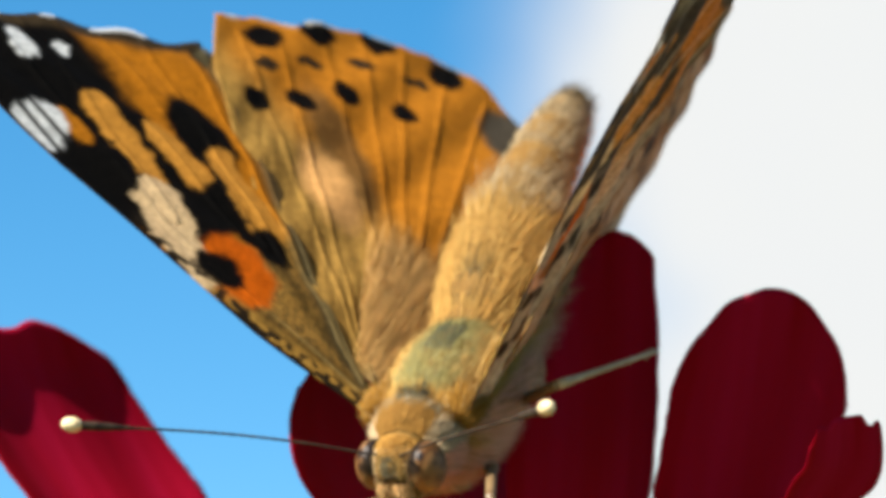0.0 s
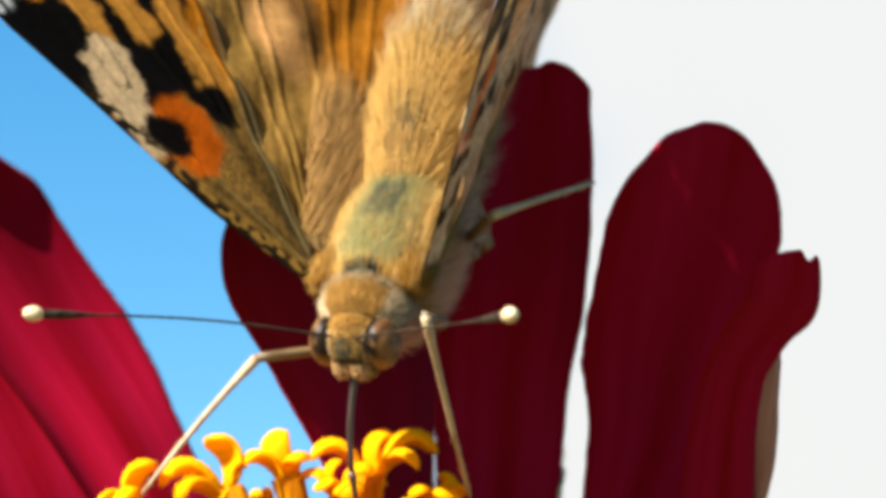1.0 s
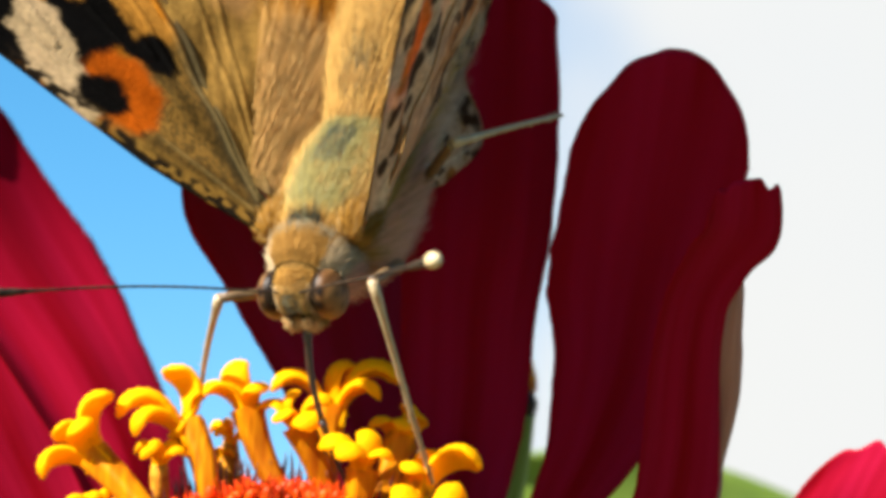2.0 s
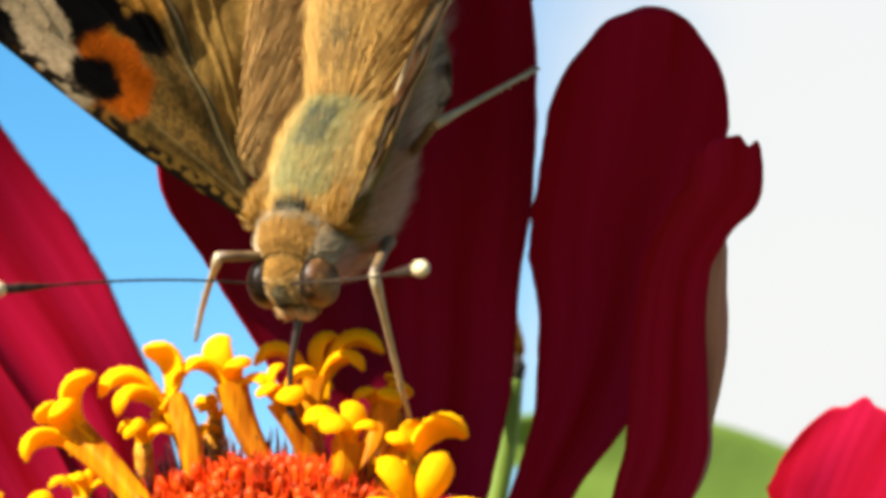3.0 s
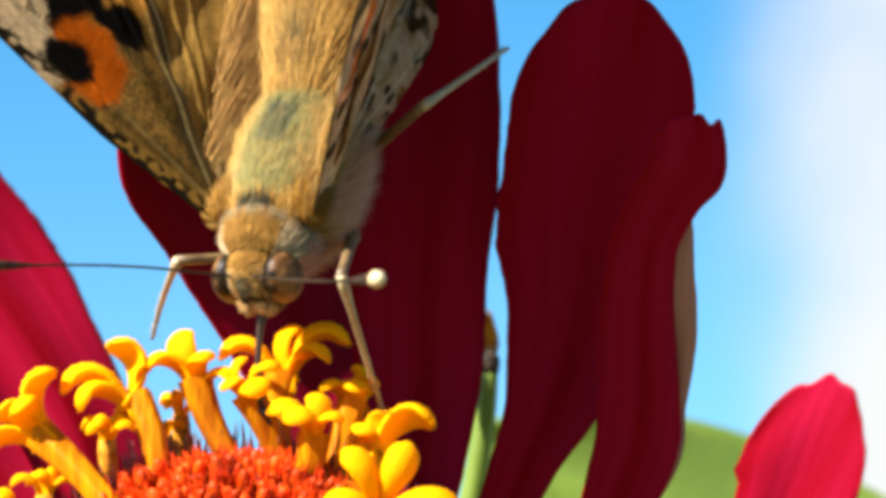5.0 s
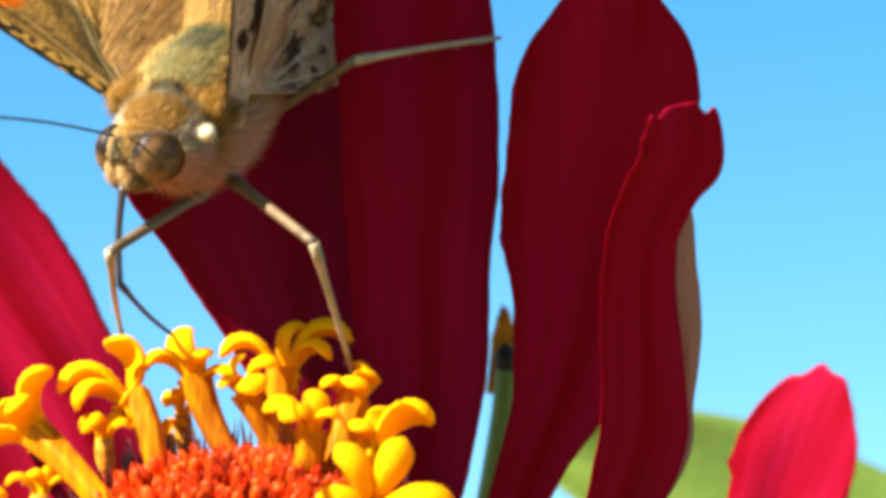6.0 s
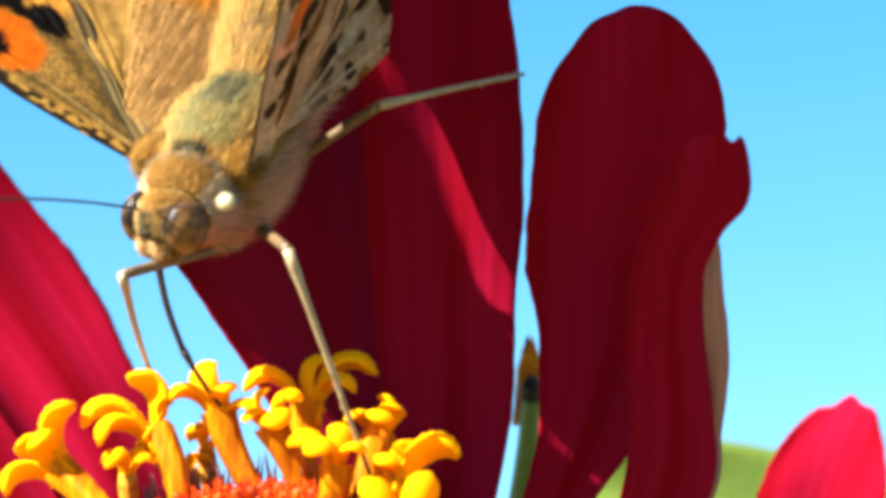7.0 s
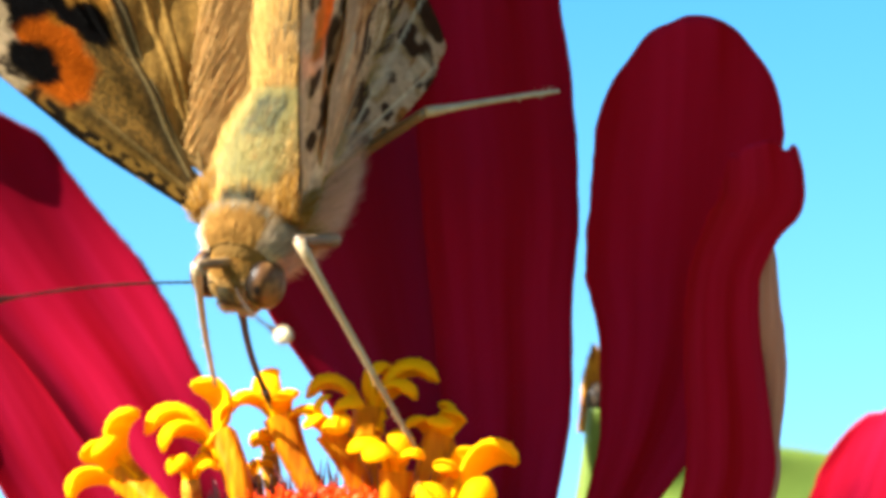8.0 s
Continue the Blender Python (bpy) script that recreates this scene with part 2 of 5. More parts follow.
def in_flower(p):
    return Vector(p) - HEART


zinnia = new("zinnia_flower")
zinnia.matrix_basis = REF @ Matrix.Translation(HEART * MM)
tagged(zinnia, "magenta zinnia bloom with yellow florets and red centre on its stem", "flower")


def petal(name, spine, widths, facing=(0, 0.1, 1), cup=0.10, ribs=0.10, wave=0.15, seed=1, mat=None, blunt=0.5, label="", notch=0.0, curl=0.0, level=False):
    """A ray petal along a spine; widths: half widths (side a, side b) from base to tip."""
    ny, nx = 64, 37
    base = np.array(spine[0], float)
    S = spline(spine, ny) - base
    T = np.gradient(S, axis=0)
    T /= np.linalg.norm(T, axis=1, keepdims=True)
    nrm = np.array(facing, float)
    side = np.cross(np.tile((0.0, 1.0, 0.0), (ny, 1)) if level else T, nrm)
    side /= np.linalg.norm(side, axis=1, keepdims=True)
    N = np.cross(side, T)
    N /= np.linalg.norm(N, axis=1, keepdims=True)
    v = np.linspace(0, 1, ny)
    wv = np.linspace(0, 1, len(widths))
    wa = np.interp(v, wv, [w[0] for w in widths])
    wb = np.interp(v, wv, [w[1] for w in widths])
    for _ in range(3):
        wa[1:-1] = (wa[:-2] + wa[1:-1] * 2 + wa[2:]) / 4
        wb[1:-1] = (wb[:-2] + wb[1:-1] * 2 + wb[2:]) / 4
    u = np.linspace(-1, 1, nx)
    U, V = np.meshgrid(u, v)
    jag = (vnoise(V * 46 + seed, U * 0 + seed * 3.1, seed) - 0.5) * 0.025 + (vnoise(V * 9 + seed, U * 0 + 7.7, seed + 5) - 0.5) * 0.06
    W = np.where(U < 0, wa[:, None], wb[:, None]) * (1 + jag * np.abs(U))
    X = U * W
    # cupped blade with long ribs and a slow wave
    Z = cup * X ** 2 + ribs * 0.5 * np.cos(U * 5.4 + seed) * (1 - V * 0.4) + wave * (vnoise(U * 1.6 + seed, V * 3.5 + seed * 1.7, seed) - 0.5) * 2
    Z = Z + 0.006 * np.cos(U * 29 + seed * 2) + curl * np.clip(np.abs(U) - 0.7, 0, 1) ** 2 * 11
    # the end is rounded by shorter outer columns
    Ve = V - blunt * 0.42 * (1 - np.sqrt(np.clip(1 - 0.97 * U ** 2, 0, 1))) * sstep(V, 0.45, 1.0)
    Sx, Nx = (np.stack([np.interp(Ve, v, A[:, k]) for k in range(3)], -1) for A in (S, N))
    sx = np.stack([np.interp(Ve, v, side[:, k]) for k in range(3)], -1)
    G = Sx + sx * X[..., None] + Nx * Z[..., None]
    end = (vnoise(U * 4.5 + seed, V * 0 + 3.3, seed + 9) - 0.5) * 0.55 + notch * np.exp(-(U / 0.18) ** 2) * -1
    G += T[:, None, :] * (end * sstep(V, 0.8, 1.0))[..., None]
    me = sheet(name, G[:, ::-1], 0.08)
    return part_mesh(name, me, mat or M_PETAL, zinnia, label, Matrix.Translation(in_flower(base) * MM))


def rays():
    made = {}
    made["back"] = petal("petal", [(-1.7, -9.8, 0.6), (-1.31, -7.37, -3.2), (-1.02, -4.96, -4.6), (-0.86, -2.48, -5.2), (-0.84, 0.86, -5.4), (-0.69, 3.98, -5.2), (-0.68, 7.1, -5.0), (-0.8, 10.4, -4.6), (-0.8, 12.9, -4.4)],
                         [(1.1, 1.0), (1.85, 1.87), (2.1, 2.13), (2.4, 2.4), (2.55, 2.55), (2.9, 2.9), (2.95, 2.95), (2.9, 2.9), (2.7, 2.7)], seed=3, blunt=0.16, cup=0.03, facing=(0.14, -0.02, 1), notch=0.25)
    made["behind_body"] = petal("petal", [(-2.6, -9.6, -0.5), (-3.27, -8.2, -3.4), (-4.15, -5.79, -4.6), (-5.05, -3.33, -5.6), (-5.81, -1.03, -6.2), (-6.62, 1.5, -6.6), (-7.5, 4.67, -6.8), (-7.75, 7.6, -7.5), (-6.8, 10.0, -8.3)],
                                [(0.78, 0.78), (1.06, 0.95), (1.85, 1.74), (2.80, 2.69), (3.81, 3.70), (4.93, 4.70), (6.27, 5.60), (6.16, 5.60), (3.58, 5.15)], seed=8, cup=0.01, blunt=0.3, facing=(1.05, -0.08, 1), level=True)
    made["tall"] = petal("petal", [(1.2, -10.8, -6.0), (2.94, -6.36, -4.9), (3.89, -4.02, -4.5), (4.75, -0.84, -4.1), (5.05, 2.15, -3.6), (5.37, 5.1, -2.6), (5.66, 7.81, -1.6), (5.84, 10.55, -0.5)],
                         [(0.8, 0.8), (1.25, 1.25), (1.7, 1.9), (2.6, 2.9), (3.15, 3.2), (3.25, 3.4), (3.2, 3.5), (3.1, 3.5)], seed=13, cup=0.02, blunt=0.58, facing=(0.12, -0.3, 1))
    made["lobe"] = petal("petal", [(4.1, -11.3, -3.6), (6.49, -6.35, -2.0), (6.88, -3.98, -0.8), (6.82, -0.85, 1.2), (6.97, 1.42, 2.8), (7.51, 2.9, 3.8), (8.05, 4.16, 4.8), (8.01, 5.7, 5.9)],
                         [(0.3, 1.3), (1.75, 1.85), (1.65, 1.65), (1.5, 1.35), (1.5, 1.25), (1.5, 1.3), (1.6, 1.8), (1.3, 1.5)], seed=21, cup=0.06, blunt=0.16, facing=(0.5, -0.4, 1), ribs=0.04)
    made["reverse"] = petal("petal", [(4.6, -11.0, -4.6), (7.77, -6.43, -2.8), (8.05, -4.03, -2.0), (8.32, -1.85, -0.4), (8.3, 0.27, 1.2), (8.38, 2.91, 2.8)],
                            [(0.5, 0.6), (0.62, 0.62), (0.68, 0.68), (0.65, 0.65), (0.6, 0.6), (0.3, 0.3)], facing=(0.2, 0.1, 1), seed=23, mat=M_PETAL_BACK, blunt=0.2, label="pale curled reverse of a petal edge")
    made["sunny"] = petal("petal", [(-10.4, -11.4, -4.0), (-12.58, -7.49, -5.2), (-13.75, -5.01, -6.0), (-15.57, -2.09, -7.0), (-17.73, 0.88, -8.0), (-19.88, 3.88, -8.6), (-21.5, 6.7, -8.8), (-22.2, 8.9, -8.6)],
                          [(1.4, 1.4), (2.55, 2.55), (3.0, 3.0), (3.7, 3.7), (4.5, 4.5), (4.8, 4.7), (4.9, 4.3), (4.9, 4.0)], seed=31, cup=0.02, blunt=0.42, facing=(0.70, -0.10, 0.72), wave=0.32, level=True)
    made["low"] = petal("petal", [(-14.2, -11.5, -7.0), (-17.8, -5.5, -7.2), (-21.5, 1.5, -6.6)],
                        [(1.2, 1.2), (2.0, 2.0), (2.3, 2.3), (1.6, 1.6)], seed=37, blunt=0.7, facing=(0.3, -0.1, 0.9))
    made["pink"] = petal("petal", [(5.8, -12.6, 7.0), (10.3, -9.6, 8.6), (10.75, -8.1, 9.4), (11.25, -6.5, 10.2), (11.9, -4.7, 10.9), (12.7, -2.85, 11.4)],
                         [(0.9, 0.9), (1.5, 1.6), (1.75, 1.9), (2.0, 2.15), (2.2, 2.3), (2.1, 2.1)], facing=(-0.1, 0.6, 0.75), seed=41, blunt=0.95, cup=0.04)
    made["withered"] = petal("withered_petal", [(1.3, -4.2, -13.6), (1.55, -3.0, -13.4), (1.75, -1.9, -13.2), (1.7, -0.9, -13.0)],
                             [(0.3, 0.3), (0.4, 0.4), (0.5, 0.5), (0.35, 0.3)], facing=(0, -0.2, 1), seed=61, mat=M_DRY, label="withered tan petal curled behind the bloom")
    # the rest of the ring, low round the front of the bloom
    for k, a in enumerate((-28, -66, -100, -134, -164)):
        d = Vector((math.cos(radians(a)), 0.0, 0.0)) + Vector((0, 0.60, -0.80)) * math.sin(radians(a))
        b = HEART + d * 5.6 - AXIS * 2.2
        made["front%d" % k] = petal("petal", [tuple(b), tuple(b + d * 8 - AXIS * 0.6), tuple(b + d * 17 - AXIS * 3.5)],
                                    [(1.1, 1.1), (2.2, 2.2), (2.7, 2.7), (2.0, 2.0)], facing=tuple(AXIS), seed=50 + k, blunt=0.8)
    return made


PETALS = rays()


def centre():
    """The domed disc with its red buds and dark chaff."""
    q = Vector((0, 0, 1)).rotation_difference(AXIS).to_matrix()
    bm = bmesh.new()
    blob(bm, (0, 0, 0), (6.2, 6.2, 2.9), 32, 16, 0.03, 2, q)
    part("disc", bm, M_DISC, zinnia, "deep red domed disc")
    bud = bmesh.new()
    tube(bud, [(0, 0, -0.3), (0.02, 0, 0.2), (0.0, 0.03, 0.5), (0.04, 0, 0.72), (0.07, 0.03, 0.86), (0.08, 0.03, 0.92)], [0.20, 0.27, 0.28, 0.23, 0.14, 0.03], 8)
    bmesh.ops.scale(bud, vec=(MM, MM, MM), verts=bud.verts)
    me = bpy.data.meshes.new("bud")
    bud.to_mesh(me)
    bud.free()
    rnd = random.Random(5)
    ga = math.pi * (3 - math.sqrt(5))
    for k in range(299):
        r = 6.0 * math.sqrt((k + 0.5) / 299)
        a = k * ga
        h = 3.0 * math.sqrt(max(0.0, 1 - (r / 6.2) ** 2))
        loc = Vector((r * math.cos(a), r * math.sin(a), h - 0.1))
        up = Vector((loc.x / 38, loc.y / 38, max(h, 0.4) / 9)).normalized()
        up = (up + Vector((0, 0, 0.6)) + Vector((rnd.uniform(-.3, .3), rnd.uniform(-.3, .3), 0))).normalized()
        m = Matrix.Translation(q @ loc * MM) @ (q @ Vector((0, 0, 1)).rotation_difference(up).to_matrix()).to_4x4() @ pose(0, 0, 0, 0, 0, rnd.uniform(0, 360))
        s = rnd.uniform(0.6, 1.05)
        part_mesh("bud", me, M_BUD, zinnia, "", m @ Matrix.Diagonal((s, s * rnd.uniform(0.7, 1.0), s * rnd.uniform(0.5, 1.1), 1)))
    # thin red scales that stand between the buds
    bm = bmesh.new()
    for k in range(2300):
        r = 6.1 * math.sqrt(rnd.random())
        a = rnd.uniform(0, 2 * math.pi)
        h = 3.0 * math.sqrt(max(0.0, 1 - (r / 6.2) ** 2))
        p = q @ Vector((r * math.cos(a), r * math.sin(a), h - 0.15))
        d = (q @ Vector((r * math.cos(a) * 0.10 + rnd.uniform(-.35, .35), r * math.sin(a) * 0.10 + rnd.uniform(-.35, .35), 1))).normalized()
        ln = rnd.uniform(0.4, 1.0)
        bend = d.orthogonal() * rnd.uniform(-0.2, 0.2)
        tube(bm, [p, p + d * ln * 0.55, p + d * ln + bend], [0.075, 0.06, 0.012], 4)
    tagged(part("disc_fringe", bm, M_SCALE, zinnia, "thin fringed orange-red scales"), kind="stuff")
    # bristly chaff behind the rim
    bm = bmesh.new()
    for k in range(620):
        a = rnd.uniform(0, 2 * math.pi)
        r = rnd.uniform(5.4, 6.6)
        p = q @ Vector((r * math.cos(a), r * math.sin(a), rnd.uniform(-0.4, 0.9)))
        d = q @ Vector((math.cos(a) * 0.25 + rnd.uniform(-.2, .2), math.sin(a) * 0.25 + rnd.uniform(-.2, .2), 1)).normalized()
        ln = rnd.uniform(0.9, 2.0)
        tube(bm, [p, p + d * ln * 0.6, p + d * ln], [0.09, 0.07, 0.01], 4)
    tagged(part("chaff", bm, M_CHAFF, zinnia, "dark red bristly chaff"), kind="stuff")


centre()


LOBE_ARCHED = spline([(0.22, -0.60), (0.30, 0.20), (0.55, 0.92), (1.08, 1.36), (1.68, 1.32), (2.10, 0.86)], 13)
LOBE_FLAT = spline([(0.15, -0.40), (0.45, 0.02), (0.90, 0.30), (1.40, 0.38), (1.85, 0.26), (2.20, -0.05)], 13)


def lobe_mesh(path):
    """One fleshy tongue of a floret, curling out and down, with a fuzzy rim."""
    bm = bmesh.new()
    ny, sides = len(path), 14
    T = np.gradient(path, axis=0)
    rings = []
    for j in range(ny):
        v = j / (ny - 1)
        cx, cz = (float(c) for c in path[j])
        tx, tz = (float(c) for c in T[j] / np.hypot(*T[j]))
        close = math.sqrt(max(0.04, 1 - max(0.0, (v - 0.72) / 0.29) ** 2.4))
        w = (0.41 + 0.20 * float(sstep(np.float64(v), 0.15, 0.6))) * close
        th = (0.15 + 0.07 * float(sstep(np.float64(v), 0.2, 0.6))) * close
        ring = []
        for i in range(sides):
            a = 2 * math.pi * i / sides
            y, up = w * math.cos(a), th * math.sin(a) - 0.30 * w * math.cos(a) ** 2
            ring.append(bm.verts.new((cx - tz * up, y, cz + tx * up)))
        rings.append(ring)
    for p, q in zip(rings, rings[1:]):
        for i in range(sides):
            bm.faces.new((p[i], p[(i + 1) % sides], q[(i + 1) % sides], q[i]))
    bm.faces.new(rings[0][::-1])
    bm.faces.new(rings[-1])
    bm.normal_update()
    rnd = random.Random(9)
    spots = [(v.co.copy(), v.normal.copy()) for ring in rings[4:] for v in ring]
    for k in range(190):
        p, n = rnd.choice(spots)
        tube(bm, [p - n * 0.03, p + n * rnd.uniform(0.02, 0.05)], [0.024, 0.008], 4)
    bmesh.ops.recalc_face_normals(bm, faces=bm.faces)
    bmesh.ops.scale(bm, vec=(MM, MM, MM), verts=bm.verts)
    me = bpy.data.meshes.new("lobe")
    bm.to_mesh(me)
    bm.free()
    return me, float(np.hypot(*path[-1])), math.atan2(path[-1][1], path[-1][0])


ARCHED, FLAT = lobe_mesh(LOBE_ARCHED), lobe_mesh(LOBE_FLAT)


def floret(head, base, lobes, seed, tongue):
    """A tube from base to head; lobes: where each tongue ends."""
    rnd = random.Random(seed)
    h, b = in_flower(head), in_flower(base)
    d = (h - b).normalized()
    mid = b.lerp(h, 0.55) + d.orthogonal() * rnd.uniform(-0.25, 0.25)
    bm = bmesh.new()
    path = [Vector(p) for p in spline([tuple(b - d * 0.8), tuple(b), tuple(mid), tuple(h)], 12)]
    rad = [0.46 - 0.08 * math.sin(math.pi * i / 11) + 0.14 * (i / 11) ** 1.6 for i in range(12)]
    rings = tube(bm, [p - h for p in path], rad, 20, cap=False)
    for ring in rings:
        c = sum((w.co for w in ring), Vector()) / len(ring)
        for k, v in enumerate(ring):
            v.co = c + (v.co - c) * (1.0 + 0.09 * math.cos(k * 2 * math.pi / 4))
    ob = part("floret", bm, M_TUBE, zinnia, "", Matrix.Translation(h * MM))
    start = d * -0.2
    me, reach, lean = tongue
    for tip in lobes:
        v = in_flower(tip) - h - start
        along = v.normalized()
        up = (d - along * d.dot(along)).normalized()
        z = up * math.cos(lean) + along * math.sin(lean)
        x = along * math.cos(lean) - up * math.sin(lean)
        m = Matrix((x, z.cross(x), z)).transposed().to_4x4()
        m.translation = start * MM
        s = v.length / reach
        w = 0.55 + 0.45 * s
        part_mesh("lobe", me, M_FLORET, ob, "", m @ Matrix.Diagonal((s, w * rnd.uniform(0.92, 1.1), s, 1)))
    return ob


def florets():
    plan = [
        ((-15.5, -7.6, 4.5), (-12.8, -9.4, 4.6), [(-14.4, -6.9, 5.0), (-16.2, -6.7, 4.5), (-14.3, -8.4, 5.5)]),
        ((-13.9, -4.9, 1.8), (-10.8, -7.9, 3.6), [(-13.4, -2.7, 1.8), (-15.4, -4.2, 1.8), (-15.6, -5.7, 2.6), (-14.2, -3.9, 3.2)]),
        ((-10.7, -3.7, 0.6), (-9.7, -6.9, 1.6), [(-11.7, -1.8, 0.3), (-13.2, -3.5, 1.2), (-12.5, -4.1, 1.8), (-10.2, -2.7, 0.1)]),
        ((-8.7, -3.0, -0.2), (-7.0, -6.6, 0.4), [(-10.4, -2.8, 0.3), (-7.2, -3.4, 0.4), (-9.1, -1.6, -1.2), (-8.1, -2.4, 0.8)]),
        ((-5.7, -2.8, -1.6), (-5.7, -6.0, -0.8), [(-7.9, -2.4, -1.4), (-4.9, -1.5, -2.4), (-3.3, -1.9, -1.9), (-4.0, -2.5, -0.8)]),
        ((-6.8, -3.5, 0.6), (-5.6, -6.0, 0.4), [(-7.5, -3.4, 1.4), (-5.6, -2.7, 1.2), (-6.2, -3.6, 1.9), (-6.8, -2.3, 0.6)]),
        ((-4.4, -4.9, 2.0), (-5.0, -7.1, 1.6), [(-6.0, -4.2, 2.6), (-5.3, -4.5, 3.4), (-3.4, -4.5, 2.4), (-4.4, -3.7, 1.2)]),
        ((-3.1, -3.9, -0.4), (-3.7, -5.9, 0.6), [(-4.2, -3.5, 0.4), (-2.4, -3.1, 0.0), (-3.2, -2.7, -1.0), (-3.1, -3.5, 0.9)]),
        ((-2.5, -5.4, 1.4), (-3.2, -6.8, 2.2), [(-0.3, -4.6, 1.7), (-2.9, -4.9, 2.6), (-1.9, -4.2, 0.9)]),
        ((-2.0, -7.0, 5.2), (-2.8, -8.4, 3.8), [(-3.3, -5.3, 5.0), (-1.1, -5.1, 4.8), (0.6, -7.4, 5.4), (-1.4, -8.6, 6.2), (-4.0, -7.2, 5.6)]),
    ]
    for k, (h, b, lobes) in enumerate(plan):
        floret(h, b, lobes, k, FLAT if k == 9 else ARCHED)
    # withered curled ones between them
    for k, (c, r) in enumerate((((-11.6, -5.2, 1.5), 0.62), ((-9.3, -4.5, -1.8), 0.6), ((-13.6, -7.0, 3.0), 0.62), ((-9.8, -5.2, -1.0), 0.45))):
        rnd = random.Random(k * 7)
        bm = bmesh.new()
        tube(bm, [Vector((0.1, -1.6, -0.4)), Vector((0.05, -0.9, -0.1)), Vector((0, -0.3, 0)), Vector((0, 0.1, 0.1))], [0.3, 0.34, 0.36, 0.3], 10)
        ob = part("withered_floret", bm, M_DRY, zinnia, "curled withered orange-brown floret", Matrix.Translation(in_flower(c) * MM))
        for j in range(5):
            turn = pose(0, 0, 0, rnd.uniform(-115, -65), rnd.uniform(-35, 35), 0) @ pose(0, 0, 0, 0, 0, j * 72 + rnd.uniform(-20, 20))
            part_mesh("lobe", ARCHED[0], M_DRY, ob, "", turn @ Matrix.Diagonal((r * rnd.uniform(0.6, 1.0), r * rnd.uniform(0.5, 0.75), r * rnd.uniform(0.7, 1.0), 1)))


florets()


def stem_of(thing):
    """Green cup of scales under the bloom and the stem down to the ground."""
    q = Vector((0, 0, 1)).rotation_difference(AXIS).to_matrix()
    bm = bmesh.new()
    blob(bm, q @ Vector((0, 0, -2.6)), (5.4, 5.4, 3.0), 24, 12, 0.04, 4, q)
    part("calyx", bm, M_GREEN, thing, "green scaly cup")
    bm = bmesh.new()
    down = (REF.to_3x3().inverted() @ Vector((0, 0, -1)))
    foot = (REF @ Matrix.Translation(HEART * MM)).translation.z / MM
    low = -AXIS * 20 + down * 24
    drop = foot - low.dot(down)
    stalk(bm, [tuple(-AXIS * 4.0), tuple(-AXIS * 10), tuple(-AXIS * 16 + down * 6), tuple(low)], drop + 0.5, 1.5, down)
    part("stem", bm, M_STEM, thing)


stem_of(zinnia)

# ---- the plant behind ----
def leaf_behind():
    plant = new("zinnia_leaf")
    plant.matrix_basis = REF
    tagged(plant, "green pointed zinnia leaf on a stalk behind the bloom", "leaf")
    ny, nx = 40, 17
    S = spline([(27.0, -18.2, -36.0), (20.0, -14.8, -35.0), (11.0, -10.4, -34.0), (1.5, -6.8, -33.0)], ny)
    T = np.gradient(S, axis=0)
    T /= np.linalg.norm(T, axis=1, keepdims=True)
    side = np.cross(T, (0.1, 0.45, 0.9))
    side /= np.linalg.norm(side, axis=1, keepdims=True)
    N = np.cross(side, T)
    v = np.linspace(0, 1, ny)
    w = 5.2 * np.sin(np.pi * np.clip(v * 0.93 + 0.05, 0, 1)) ** 0.8
    u = np.linspace(-1, 1, nx)
    X = u[None] * w[:, None]
    Z = 0.9 * np.abs(u)[None] ** 1.3 * np.ones((ny, 1)) + 0.5 * np.sin(v * 9)[:, None] * u[None] ** 2
    G = S[:, None] + side[:, None] * X[..., None] + N[:, None] * Z[..., None]
    part_mesh("blade", sheet("blade", G, 0.4), M_GREEN, plant)
    bm = bmesh.new()
    down = REF.to_3x3().inverted() @ Vector((0, 0, -1))
    a = Vector((27.0, -18.2, -36.0))
    low = a + Vector((6, -12, -5))
    stalk(bm, [tuple(a), tuple(a + Vector((4, -5, -3))), tuple(low)], (REF @ (low * MM)).z / MM + 0.5, 1.2, down)
    part("stalk", bm, M_STEM, plant)


leaf_behind()


def spent_stem():
    """A slender stem behind the bloom that ends in a dark withered tip."""
    thing = new("spent_flower_stem")
    thing.matrix_basis = REF
    tagged(thing, "slender green stem with a dark withered tip", "stem")
    down = REF.to_3x3().inverted() @ Vector((0, 0, -1))
    low = Vector((0.5, -11.0, -12.6))
    bm = bmesh.new()
    stalk(bm, [(1.8, -3.2, -12.5), (1.6, -5.2, -12.6), (1.1, -8.2, -12.6), tuple(low)], (REF @ (low * MM)).z / MM + 0.5, 0.5, down)
    part("stem", bm, M_GREEN, thing)
    bm = bmesh.new()
    blob(bm, (1.82, -2.85, -12.5), (0.42, 0.62, 0.42), 14, 10, 0.25, 3)
    part("withered_tip", bm, M_ANT, thing, "black withered tip")


spent_stem()

from mathutils import Quaternion

# ---- the butterfly ----
butterfly = new("butterfly")
tagged(butterfly, "orange, black and white painted lady butterfly feeding on the zinnia", "butterfly")
ROOT = Vector((2.16, 2.95, 0.80))


def capsule(a, b, p, q, r, soft=0.12):
    d = np.array([q[0] - p[0], q[1] - p[1]])
    t = np.clip(((a - p[0]) * d[0] + (b - p[1]) * d[1]) / (d @ d + 1e-9), 0, 1)
    return 1 - sstep(np.hypot(a - p[0] - t * d[0], b - p[1] - t * d[1]), r - soft, r + soft)


